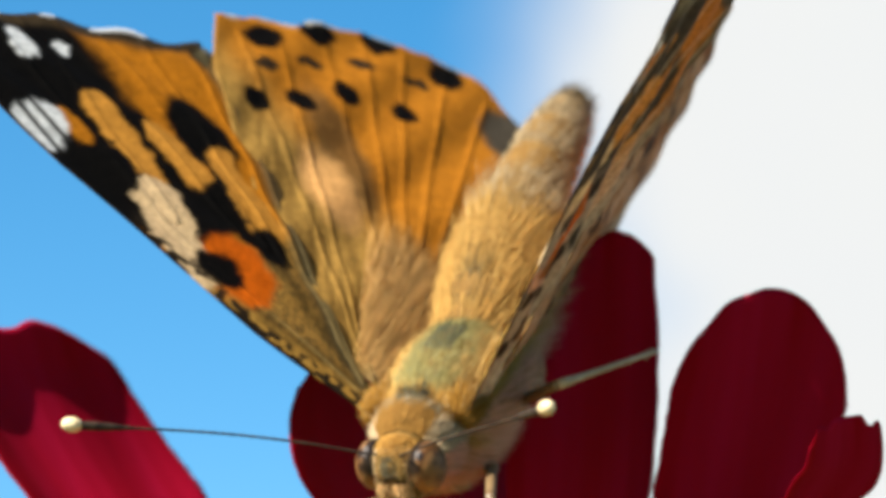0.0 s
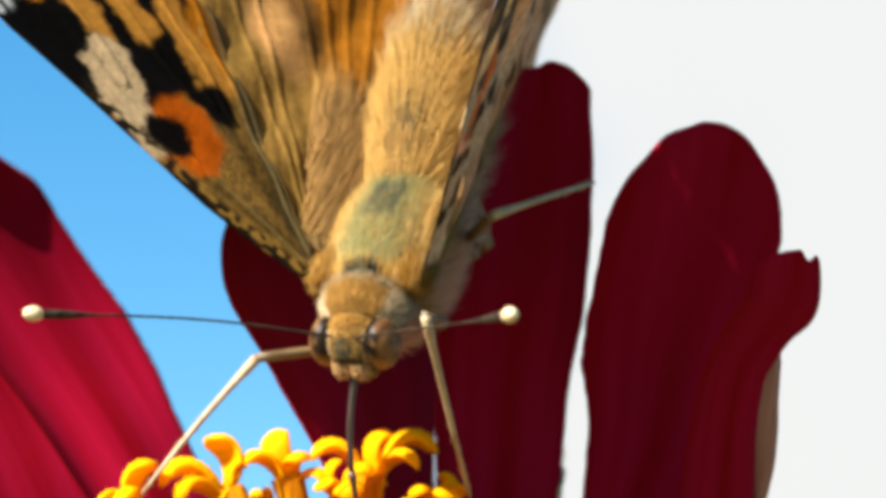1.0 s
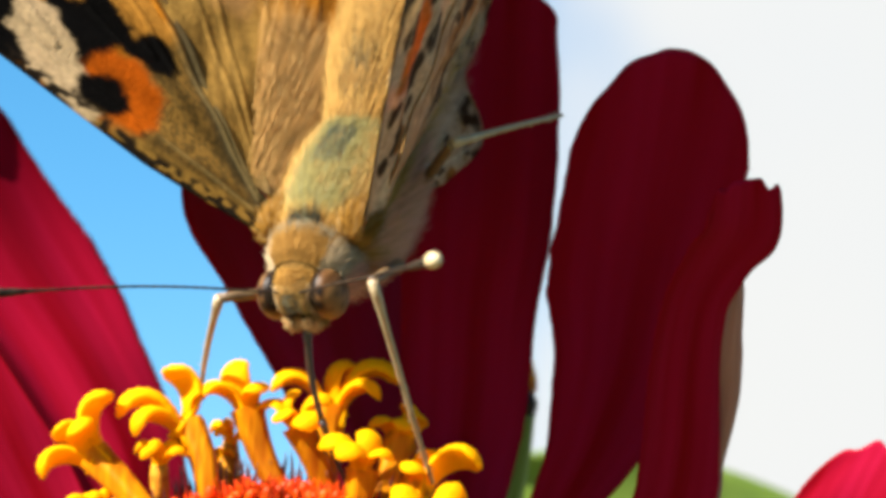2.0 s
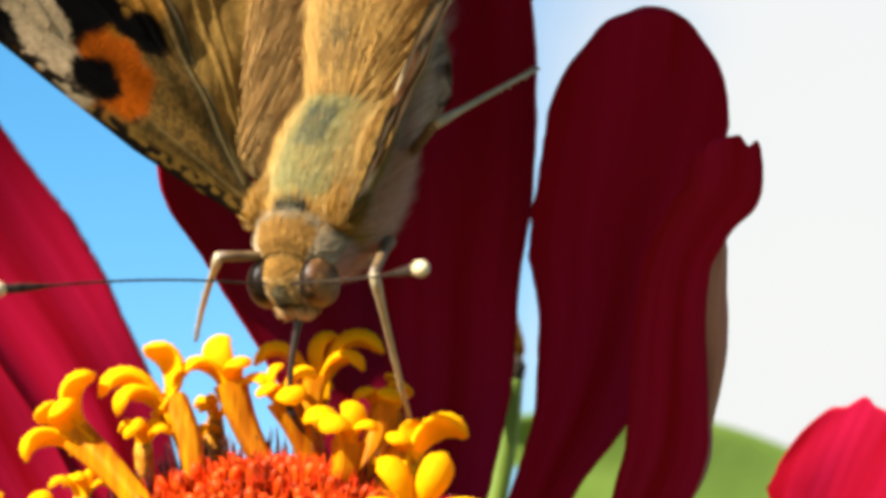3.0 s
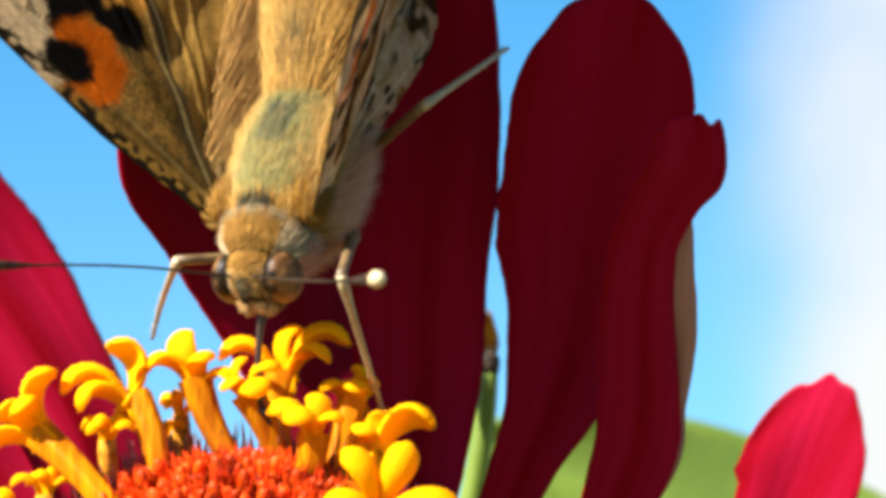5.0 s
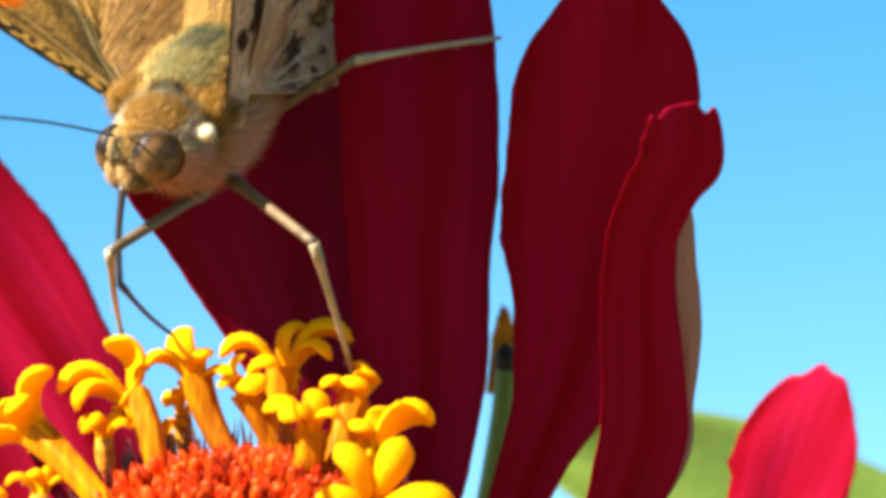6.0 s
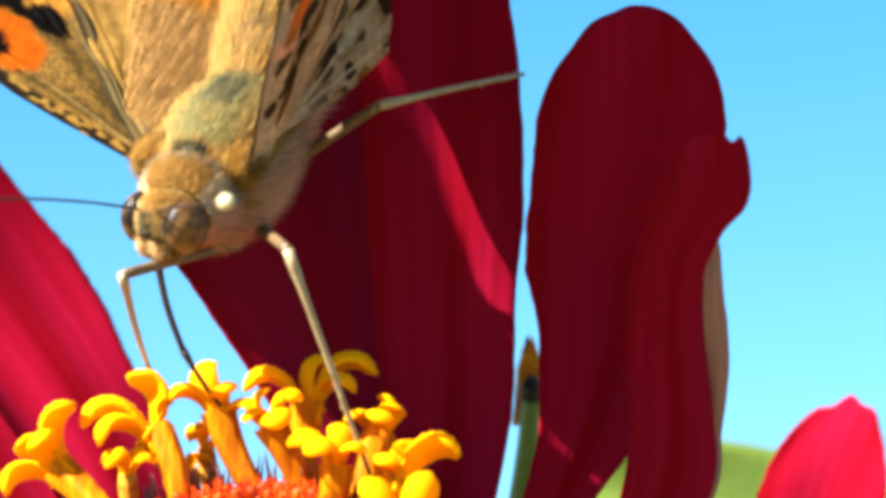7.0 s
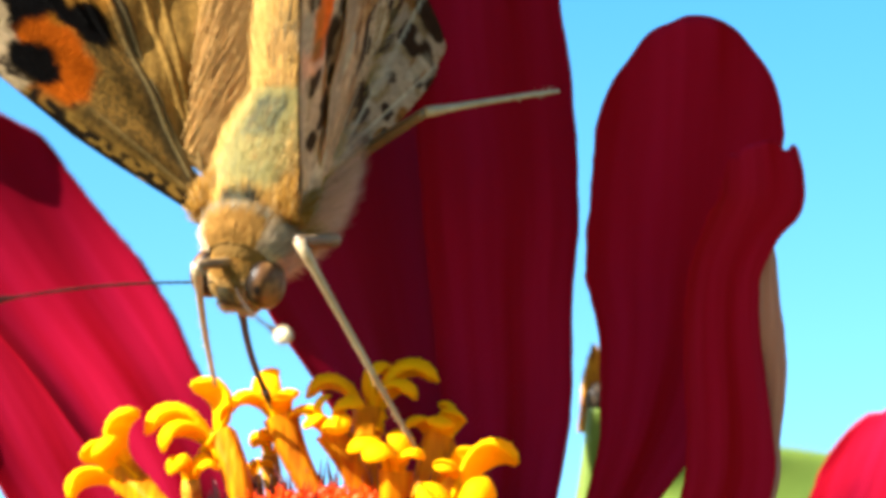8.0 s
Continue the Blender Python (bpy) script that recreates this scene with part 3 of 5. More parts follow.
def oval(a, b, c, r, turn=0.0, soft=0.15):
    ca, sa = math.cos(radians(turn)), math.sin(radians(turn))
    x, y = a - c[0], b - c[1]
    d = np.hypot((x * ca + y * sa) / r[0], (y * ca - x * sa) / r[1])
    return 1 - sstep(d, 1 - soft, 1 + soft)


def lay(col, mask, tone):
    return col * (1 - mask[..., None]) + np.array(tone, float) * mask[..., None]


ORANGE, AMBER, VIVID = (0.64, 0.22, 0.012), (0.78, 0.34, 0.05), (0.78, 0.15, 0.006)
BLACK, WHITE, CREAM = (0.006, 0.005, 0.004), (0.98, 0.97, 0.93), (0.98, 0.68, 0.36)


def vein_lines(a, b, ends, width=0.05):
    m = np.zeros_like(a)
    for p, q in ends:
        m = np.maximum(m, capsule(a, b, p, q, width, width * 0.8))
    return m


FORE_VEINS = [((0.4, 0.4), (9.5, 0.9)), ((9.5, 0.9), (20.0, 3.8)), ((6.5, 2.9), (18.0, 6.2)), ((6.3, 3.6), (16.6, 7.4)), ((5.4, 3.6), (15.0, 8.6)),
              ((0.5, 1.0), (13.7, 10.2)), ((9.5, 1.4), (19.0, 5.2)), ((0.5, 1.2), (13.0, 10.7))]
HIND_VEINS = [((0.2, 1.6), (12.6, 12.8)), ((0.2, 1.6), (11.8, 14.6)), ((0.8, 5.0), (10.4, 16.4)), ((0.6, 5.2), (9.0, 17.8)), ((0.4, 5.0), (7.4, 18.8)), ((0.0, 4.0), (5.4, 19.4)),
              ((-0.3, 3.0), (3.2, 19.0)), ((-0.6, 3.0), (-1.6, 15.0)), ((-0.6, 3.0), (-3.6, 11.0))]


def grain(a, b, seed):
    g = vnoise(a * 9 + 3, b * 9 + 5, seed) * 0.5 + vnoise(a * 3.1, b * 3.1 + 9, seed + 1) * 0.3 + vnoise(a * 19, b * 19, seed + 2) * 0.35
    return (0.26 + 0.38 * g)[..., None]


def fore_upper(a, b):
    wa = a + 0.35 * (vnoise(a * 2.2, b * 2.2, 11) - 0.5) + 0.16 * (vnoise(a * 7, b * 7, 12) - 0.5)
    wb = b + 0.35 * (vnoise(a * 2.2 + 9, b * 2.2, 13) - 0.5) + 0.16 * (vnoise(a * 7 + 5, b * 7, 14) - 0.5)
    c = np.ones(a.shape + (3,)) * np.array(ORANGE)
    gold = np.array((0.44, 0.235, 0.05))
    base = 1 - sstep(wa + 0.30 * wb, 6.8, 8.6)
    speck = sstep(vnoise(a * 8.5, b * 8.5, 15), 0.50, 0.62) * 0.6
    c = c * (1 - base[..., None]) + (gold * (1 - speck[..., None]) + np.array((0.08, 0.058, 0.022)) * speck[..., None]) * base[..., None]
    c = lay(c, oval(wa, wb, (16.9, 2.6), (5.4, 3.8), 14), BLACK)
    c = lay(c, oval(wa, wb, (11.9, 1.0), (3.4, 1.6)), BLACK)
    c = lay(c, oval(wa, wb, (9.0, 2.9), (1.5, 1.7), 0), BLACK)
    c = lay(c, oval(wa, wb, (10.7, 6.1), (2.3, 1.2), 24), BLACK)
    c = lay(c, oval(wa, wb, (11.6, 3.5), (2.6, 1.4), 15), BLACK)
    c = lay(c, oval(wa, wb, (7.9, 4.0), (2.2, 0.8), 26), BLACK)
    c = lay(c, capsule(wa, wb, (14.6, 3.7), (11.4, 2.6), 0.62), AMBER)
    c = lay(c, capsule(wa, wb, (12.3, 4.7), (10.0, 4.0), 0.56), AMBER)
    c = lay(c, capsule(wa, wb, (15.3, 2.0), (13.9, 1.6), 0.32), ORANGE)
    c = lay(c, capsule(wa, wb, (9.6, 5.7), (6.7, 4.4), 0.72), AMBER)
    c = lay(c, oval(wa, wb, (6.15, 3.65), (0.95, 0.72), 10), BLACK)
    c = lay(c, oval(wa, wb, (6.65, 1.25), (1.7, 1.5), 10), VIVID)
    c = lay(c, capsule(wa, wb, (10.6, 1.7), (8.9, 0.7), 0.92), CREAM)
    c = lay(c, capsule(wa, wb, (9.6, 0.3), (7.4, -0.25), 0.55), CREAM)
    c = lay(c, oval(wa, wb, (7.2, 0.75), (1.08, 0.92)), BLACK)
    w1 = oval(wa, wb, (15.5, 0.8), (1.05, 1.15), 20)
    c = lay(c, w1 * (1 - vein_lines(a, b, [((14.4, 0.4), (16.6, 0.9)), ((14.4, 1.0), (16.6, 1.4)), ((14.5, -0.2), (16.5, 0.2))], 0.1)), WHITE)
    c = lay(c, oval(wa, wb, (18.2, 3.8), (0.8, 0.5), 20), WHITE)
    c = lay(c, oval(wa, wb, (19.2, 2.4), (0.3, 0.3)), WHITE)
    c = lay(c, oval(wa, wb, (17.0, 5.2), (0.3, 0.25)), WHITE)
    edge = fore_trail(a) - b
    m = (1 - sstep(edge, 0.7, 1.4)) * (a > 12.6)
    c = lay(c, m, (0.06, 0.04, 0.02))
    c = lay(c, m * sstep(vnoise(a * 1.7, b * 0 + 2, 17), 0.5, 0.65) * (1 - sstep(edge, 0.2, 0.35)), WHITE)
    c = lay(c, (1 - sstep(edge, 0.5, 1.3)) * (a <= 13.3) * 0.9, (0.12, 0.095, 0.045))
    lead = b - fore_lead(a)
    c = lay(c, capsule(wa, wb, (1.2, 0.55), (5.2, 0.15), 0.32, 0.2) * 0.55, (0.05, 0.03, 0.010))
    c = lay(c, capsule(wa, wb, (1.6, 1.5), (5.4, 2.9), 0.28, 0.25) * 0.6, (0.05, 0.035, 0.012))
    c = lay(c, (1 - sstep(lead, 0.45, 0.85)) * (1 - sstep(a, 4, 8)) * 0.9, (0.58, 0.31, 0.06))
    c = lay(c, (1 - sstep(lead, 0.05, 0.22)) * sstep(vnoise(a * 1.6 + 3, b * 2, 18), 0.35, 0.5), (0.015, 0.010, 0.007))
    c = lay(c, (1 - sstep(lead, 0.35, 0.75)) * (a < 11) * sstep(vnoise(a * 3.5, b * 5, 19), 0.44, 0.54), (0.03, 0.02, 0.012))
    c = lay(c, vein_lines(a, b, FORE_VEINS, 0.07) * 0.45 * (1 - sstep(a, 3.8, 5.2)), (0.55, 0.38, 0.13))
    return c * grain(a, b, 21)


def fore_under(a, b):
    """Paler than the upper side: pinkish cream with an orange field, brown blots and a dashed leading edge."""
    wa = a + 0.4 * (vnoise(a * 2.0, b * 2.0, 61) - 0.5)
    wb = b + 0.4 * (vnoise(a * 2.0 + 9, b * 2.0, 62) - 0.5)
    c = lay(fore_upper(a, b) * 1.5, np.full(a.shape, 0.15), (0.40, 0.24, 0.14))
    pale = (1 - sstep(a, 7.5, 10.5))
    c = lay(c, pale * 0.9, (0.52, 0.36, 0.25))
    c = lay(c, oval(wa, wb, (7.2, 1.9), (1.8, 1.1), 12), (0.62, 0.13, 0.012))
    for p, r in (((2.2, 0.9), (0.5, 0.3)), ((3.1, 1.7), (0.7, 0.4)), ((4.6, 0.9), (0.6, 0.45)), ((5.3, 2.6), (0.9, 0.5)), ((6.4, 3.8), (0.8, 0.6)), ((3.9, 2.7), (0.5, 0.35)), ((8.6, 0.9), (0.7, 0.6)), ((8.9, 3.4), (0.9, 0.6))):
        c = lay(c, oval(wa, wb, p, r, 25), (0.045, 0.025, 0.015))
    for p, r in (((2.6, 2.0), (0.6, 0.3)), ((4.2, 1.9), (0.6, 0.4)), ((6.0, 1.0), (0.5, 0.4))):
        c = lay(c, oval(wa, wb, p, r, 25), (0.30, 0.12, 0.035))
    c = lay(c, vein_lines(a, b, FORE_VEINS, 0.07) * 0.8, (0.66, 0.50, 0.36))
    c = lay(c, sstep(a, 16.0, 18), (0.30, 0.22, 0.13))
    lead = b - fore_lead(a)
    c = lay(c, (1 - sstep(lead, 0.35, 0.55)), (0.24, 0.13, 0.05))
    c = lay(c, (1 - sstep(lead, 0.25, 0.5)) * sstep(vnoise(a * 3, b * 3, 31), 0.5, 0.6), (0.05, 0.035, 0.025))
    return c * (0.7 + 0.6 * vnoise(a * 7, b * 7, 63))[..., None]


def hind_upper(a, b):
    wa = a + 0.3 * (vnoise(a * 2.4, b * 2.4, 41) - 0.5)
    wb = b + 0.3 * (vnoise(a * 2.4 + 9, b * 2.4, 42) - 0.5)
    c = np.ones(a.shape + (3,)) * np.array((0.66, 0.235, 0.018))
    fuzz = vnoise((a - 0.5 * b) * 5.0, b * 0.8, 43)
    root_zone = (1 - sstep(wb - 0.25 * wa, 6.5, 10.0))[..., None]
    c = c * (1 - root_zone) + (np.array((0.48, 0.265, 0.06)) * (0.6 + 0.7 * fuzz[..., None])) * root_zone
    c = lay(c, oval(wa, wb, (6.6, 11.0), (3.2, 1.0), 35, 0.35) * 0.75, (0.12, 0.075, 0.03))
    c = lay(c, oval(wa, wb, (6.0, 8.8), (1.9, 1.1), 35, 0.4), (0.92, 0.48, 0.16))
    for p in ((10.3, 10.2), (9.0, 11.8), (7.8, 13.9), (5.6, 15.3)):
        c = lay(c, oval(wa, wb, p, (0.62, 0.55)), BLACK)
    for p in ((10.9, 12.2), (9.7, 14.1), (8.2, 16.0), (6.0, 17.3)):
        c = lay(c, oval(wa, wb, p, (0.6, 0.28), -35), (0.05, 0.03, 0.015))
    for p in ((11.7, 13.5), (10.3, 15.8), (8.2, 17.8), (5.2, 18.9)):
        c = lay(c, oval(wa, wb, p, (0.85, 0.7), -35), BLACK)
    c = lay(c, 1 - sstep(a, -0.6, 1.6), (0.42, 0.29, 0.14))
    c = lay(c, oval(wa, wb, (1.0, 18.4), (2.0, 1.6)), (0.10, 0.08, 0.055))
    rim = hind_out(b) - a
    c = lay(c, (1 - sstep(rim, 0.12, 0.3)) * (b > 13) * sstep(vnoise(b * 2.2, a * 0, 45), 0.42, 0.55), (0.72, 0.62, 0.48))
    return c * grain(a, b, 47)


def hind_under(a, b):
    rr, th = np.hypot(a, b), np.arctan2(a, b)
    n1 = vnoise(th * 12 + 8, rr * 1.4, 51)
    n2 = vnoise(th * 17 + 20, rr * 1.7 + 4, 52)
    c = np.ones(a.shape + (3,)) * np.array((0.64, 0.45, 0.31))
    c = lay(c, sstep(n1, 0.55, 0.66) * 0.8, (0.40, 0.24, 0.10))
    c = lay(c, sstep(vnoise(th * 11 + 7, rr * 1.1 + 3, 53), 0.56, 0.64), (0.36, 0.15, 0.035))
    c = lay(c, sstep(n2, 0.56, 0.63), (0.06, 0.028, 0.014))
    c = lay(c, sstep(vnoise(th * 8 + 31, rr * 0.9 + 9, 54), 0.66, 0.74) * 0.6, (0.80, 0.66, 0.50))
    for p in ((10.3, 10.4), (9.0, 12.0), (7.8, 14.0), (5.6, 15.5)):
        c = lay(c, oval(a, b, p, (0.8, 0.7)), (0.50, 0.36, 0.16))
        c = lay(c, oval(a, b, p, (0.5, 0.42)), (0.16, 0.10, 0.06))
        c = lay(c, oval(a, b, p, (0.28, 0.22)), (0.20, 0.26, 0.32))
    rim = hind_out(b) - a
    c = lay(c, (1 - sstep(rim, 0.5, 1.0)) * (b > 12) * 0.7, (0.62, 0.55, 0.45))
    c = lay(c, sstep(vnoise(a * 6, b * 6, 55), 0.6, 0.7) * (1 - sstep(rim, 0.8, 1.6)), (0.07, 0.05, 0.035))
    c = lay(c, vein_lines(a, b, HIND_VEINS, 0.055), (0.84, 0.72, 0.56))
    c = lay(c, (1 - sstep(b - 0.2 * a, 2.5, 6.0)) * 0.8, (0.76, 0.53, 0.38))
    return c * grain(a, b, 57) * np.array((1.45, 1.22, 1.02))


def fore_lead(a):
    return np.interp(a, [-1.0, 0, 3, 4.7, 8.7, 14, 18.5, 20.3, 21.0], [-0.1, -0.2, -0.48, -0.6, -0.52, -0.3, 0.5, 1.4, 2.4])


def fore_trail(a):
    return np.interp(a, [-1.0, 0.6, 2.3, 4.7, 7.1, 10.0, 12.8, 13.5, 14.5, 16.2, 18.7, 20.3, 21.0], [1.1, 1.5, 2.6, 4.6, 6.7, 9.0, 11.0, 10.9, 9.7, 8.3, 6.0, 3.9, 2.6]) + 0.12 * np.sin(a * 2.9) * (a > 13.3)


def hind_out(b):
    return np.interp(b, [1.5, 6, 10, 12.4, 13.4, 14.6, 17.2, 19.2, 20.0], [1.6, 8.2, 12.3, 13.6, 13.3, 11.9, 9.6, 6.4, 4.0]) + 0.2 * np.sin(b * 3.6) * (b > 12.5)


def hind_in(b):
    return np.interp(b, [1.5, 3, 6, 9, 12, 15, 18, 19.4, 20.0], [-0.1, -0.9, -2.5, -3.3, -3.1, -2.0, -0.4, 1.6, 3.6])


def forewing_mesh():
    nx, ny = 210, 96
    t = np.linspace(0, 1, nx)
    aa = -1.0 + 22 * (1 - (1 - t) ** 1.15) * 0.999
    A = np.tile(aa, (ny, 1))
    K = np.linspace(0, 1, ny)[:, None]
    B = fore_lead(A) * (1 - K) + fore_trail(A) * K
    Z = 0.10 * np.sin(B * 2.6 + A * 0.25) * sstep(A, 0, 4) + 0.018 * A - 0.0035 * A * B + 0.07 * vein_lines(A, B, FORE_VEINS, 0.09)
    Z = Z - 0.45 * (K - 0.25) ** 2 * 1.2
    return np.stack([A, -B, Z], -1)[::-1], A[::-1], B[::-1]


def hindwing_mesh():
    ny, nx = 190, 130
    b = np.linspace(1.5, 19.98, ny)
    Bm = np.tile(b[:, None], (1, nx))
    K = np.linspace(0, 1, nx)[None]
    A = hind_in(Bm) * (1 - K) + hind_out(Bm) * K
    fold = np.clip(-0.4 - A, 0, 9)
    fold = fold - 0.5 * (1 - np.exp(-fold))
    Z = -0.28 + 0.07 * np.sin(A * 2.1 + Bm * 0.3) - 0.66 * fold + 0.06 * vein_lines(A, Bm, HIND_VEINS, 0.09)
    X = np.where(A > -0.4, A, -0.4 + 0.74 * (A + 0.4))
    return np.stack([X, -Bm, Z], -1)[::-1], A[::-1], Bm[::-1]


def wing(name, G, up, under, side, label):
    G = G.copy()
    if side < 0:
        G[..., 0] *= -1
        G, up, under = G[:, ::-1], up[:, ::-1], under[:, ::-1]
    me = sheet(name, G, 0.07, up, under)
    return part_mesh(name, me, M_WING, butterfly, label)


def wings():
    G, A, B = forewing_mesh()
    fu, fd = fore_upper(A, B), fore_under(A, B)
    H, A2, B2 = hindwing_mesh()
    hu, hd = hind_upper(A2, B2), hind_under(A2, B2)
    out = {}
    for side in (1, -1):
        out["fore", side] = wing("forewing", G, fu, fd, side, "orange forewing with black tip and white patches")
        out["hind", side] = wing("hindwing", H, hu, hd, side, "orange hindwing with black spots, marbled below")
    return out


WINGS = wings()


def hairs(name, spots, parent, label, thick):
    """Many fine tapered hairs; spots: (root, direction, length, colour)."""
    V, F, C = [], [], []
    for k, (p, d, ln, col) in enumerate(spots):
        side = d.orthogonal().normalized()
        side = (Matrix.Rotation(k * 2.399, 3, d) @ side)
        up = d.cross(side)
        droop = Vector((0, -0.22, -0.08)) * ln
        i = len(V)
        for f, w in ((0.0, 1.0), (0.5, 0.85)):
            c = p + d * ln * f + droop * f * f
            for a in range(3):
                an = a * 2.0944
                V.append((c + (side * math.cos(an) + up * math.sin(an)) * thick * w) * MM)
                C.append((*col, 1))
        V.append((p + d * ln + droop) * MM)
        C.append((*col, 1))
        for a in range(3):
            b = (a + 1) % 3
            F.append((i + a, i + b, i + 3 + b, i + 3 + a))
            F.append((i + 3 + a, i + 3 + b, i + 6))
    me = bpy.data.meshes.new(name)
    me.from_pydata(V, [], F)
    at = me.color_attributes.new("Col", "FLOAT_COLOR", "POINT")
    at.data.foreach_set("color", np.array(C).ravel())
    return tagged(part_mesh(name, me, M_FUR, parent, label), kind="stuff")


def wing_down(side):
    """Long blond hairs over the root of a hindwing."""
    rnd = random.Random(31)
    spots = []
    for k in range(4600):
        b = rnd.uniform(1.8, 7.5)
        a = rnd.uniform(-0.9, 0.6 + 0.42 * b) * rnd.uniform(0.4, 1.0)
        j = rnd.uniform(0.6, 1.3)
        col = (0.64, 0.39, 0.14) if rnd.random() < 0.8 else (0.40, 0.23, 0.07)
        d = Vector((side * (a * 0.10 + rnd.uniform(-0.14, 0.14)), -1.0, rnd.uniform(0.06, 0.22))).normalized()
        spots.append((Vector((side * a, -b, -0.16)), d, rnd.uniform(1.0, 2.4), tuple(v * j for v in col)))
    hairs("wing_hair", spots, WINGS["hind", side], "long blond hairs on the wing root", 0.008)


wing_down(1)
wing_down(-1)


def thorax_tone(p, rnd):
    """Tawny sides, an olive saddle on the back, pale pinkish below."""
    tawny, straw, olive, pale, grey, rust = (0.58, 0.35, 0.095), (0.64, 0.43, 0.15), (0.38, 0.32, 0.12), (0.88, 0.48, 0.29), (0.24, 0.25, 0.14), (0.34, 0.15, 0.025)
    x, y, z = p
    k = rnd.random()
    if z < -0.75 or (z < 0.0 and abs(x) > 1.2 and k < 0.8):
        c = pale
    elif abs(x) < 1.55 and -3.2 < y < 2.9 and z > 0.35:
        saddle = (1.5 - abs(x)) * 1.4 + rnd.uniform(-0.5, 0.5) + min(0.0, (y + 2.2) * 0.9)
        c = straw if saddle < 0.5 else (olive if k < 0.88 else grey)
        if abs(y - 0.1) < 0.85 and abs(x) < 0.6 and k < 0.75:
            c = (0.12, 0.13, 0.08)
    elif y > 3.3:
        c = rust if k < 0.65 else tawny
    else:
        c = tawny if k < 0.85 else rust
    if abs(x) < 0.6 and abs(y + 3.4) < 0.6 and z > 0.6 and k < 0.7:
        c = (0.04, 0.045, 0.03)
    if abs(x) < 0.5 and abs(y - 3.25) < 0.22 and z > 0.3:
        c = (0.012, 0.012, 0.014) if k < 0.85 else grey
    elif abs(x) < 1.1 and abs(y - 3.58) < 0.1 and z > 0.1:
        c = (0.24, 0.20, 0.12)
    j = rnd.uniform(0.8, 1.2)
    return tuple(min(0.9, v * j) for v in c)


def swept(n, back, lift, rnd, mess=0.2):
    """A hair's direction: combed along the skin towards back, lifted off it."""
    t = back - n * back.dot(n)
    if t.length < 0.2:
        t = n.orthogonal()
    return (t.normalized() + n * lift + Vector((rnd.uniform(-mess, mess), rnd.uniform(-mess, mess), rnd.uniform(-mess, mess)))).normalized()


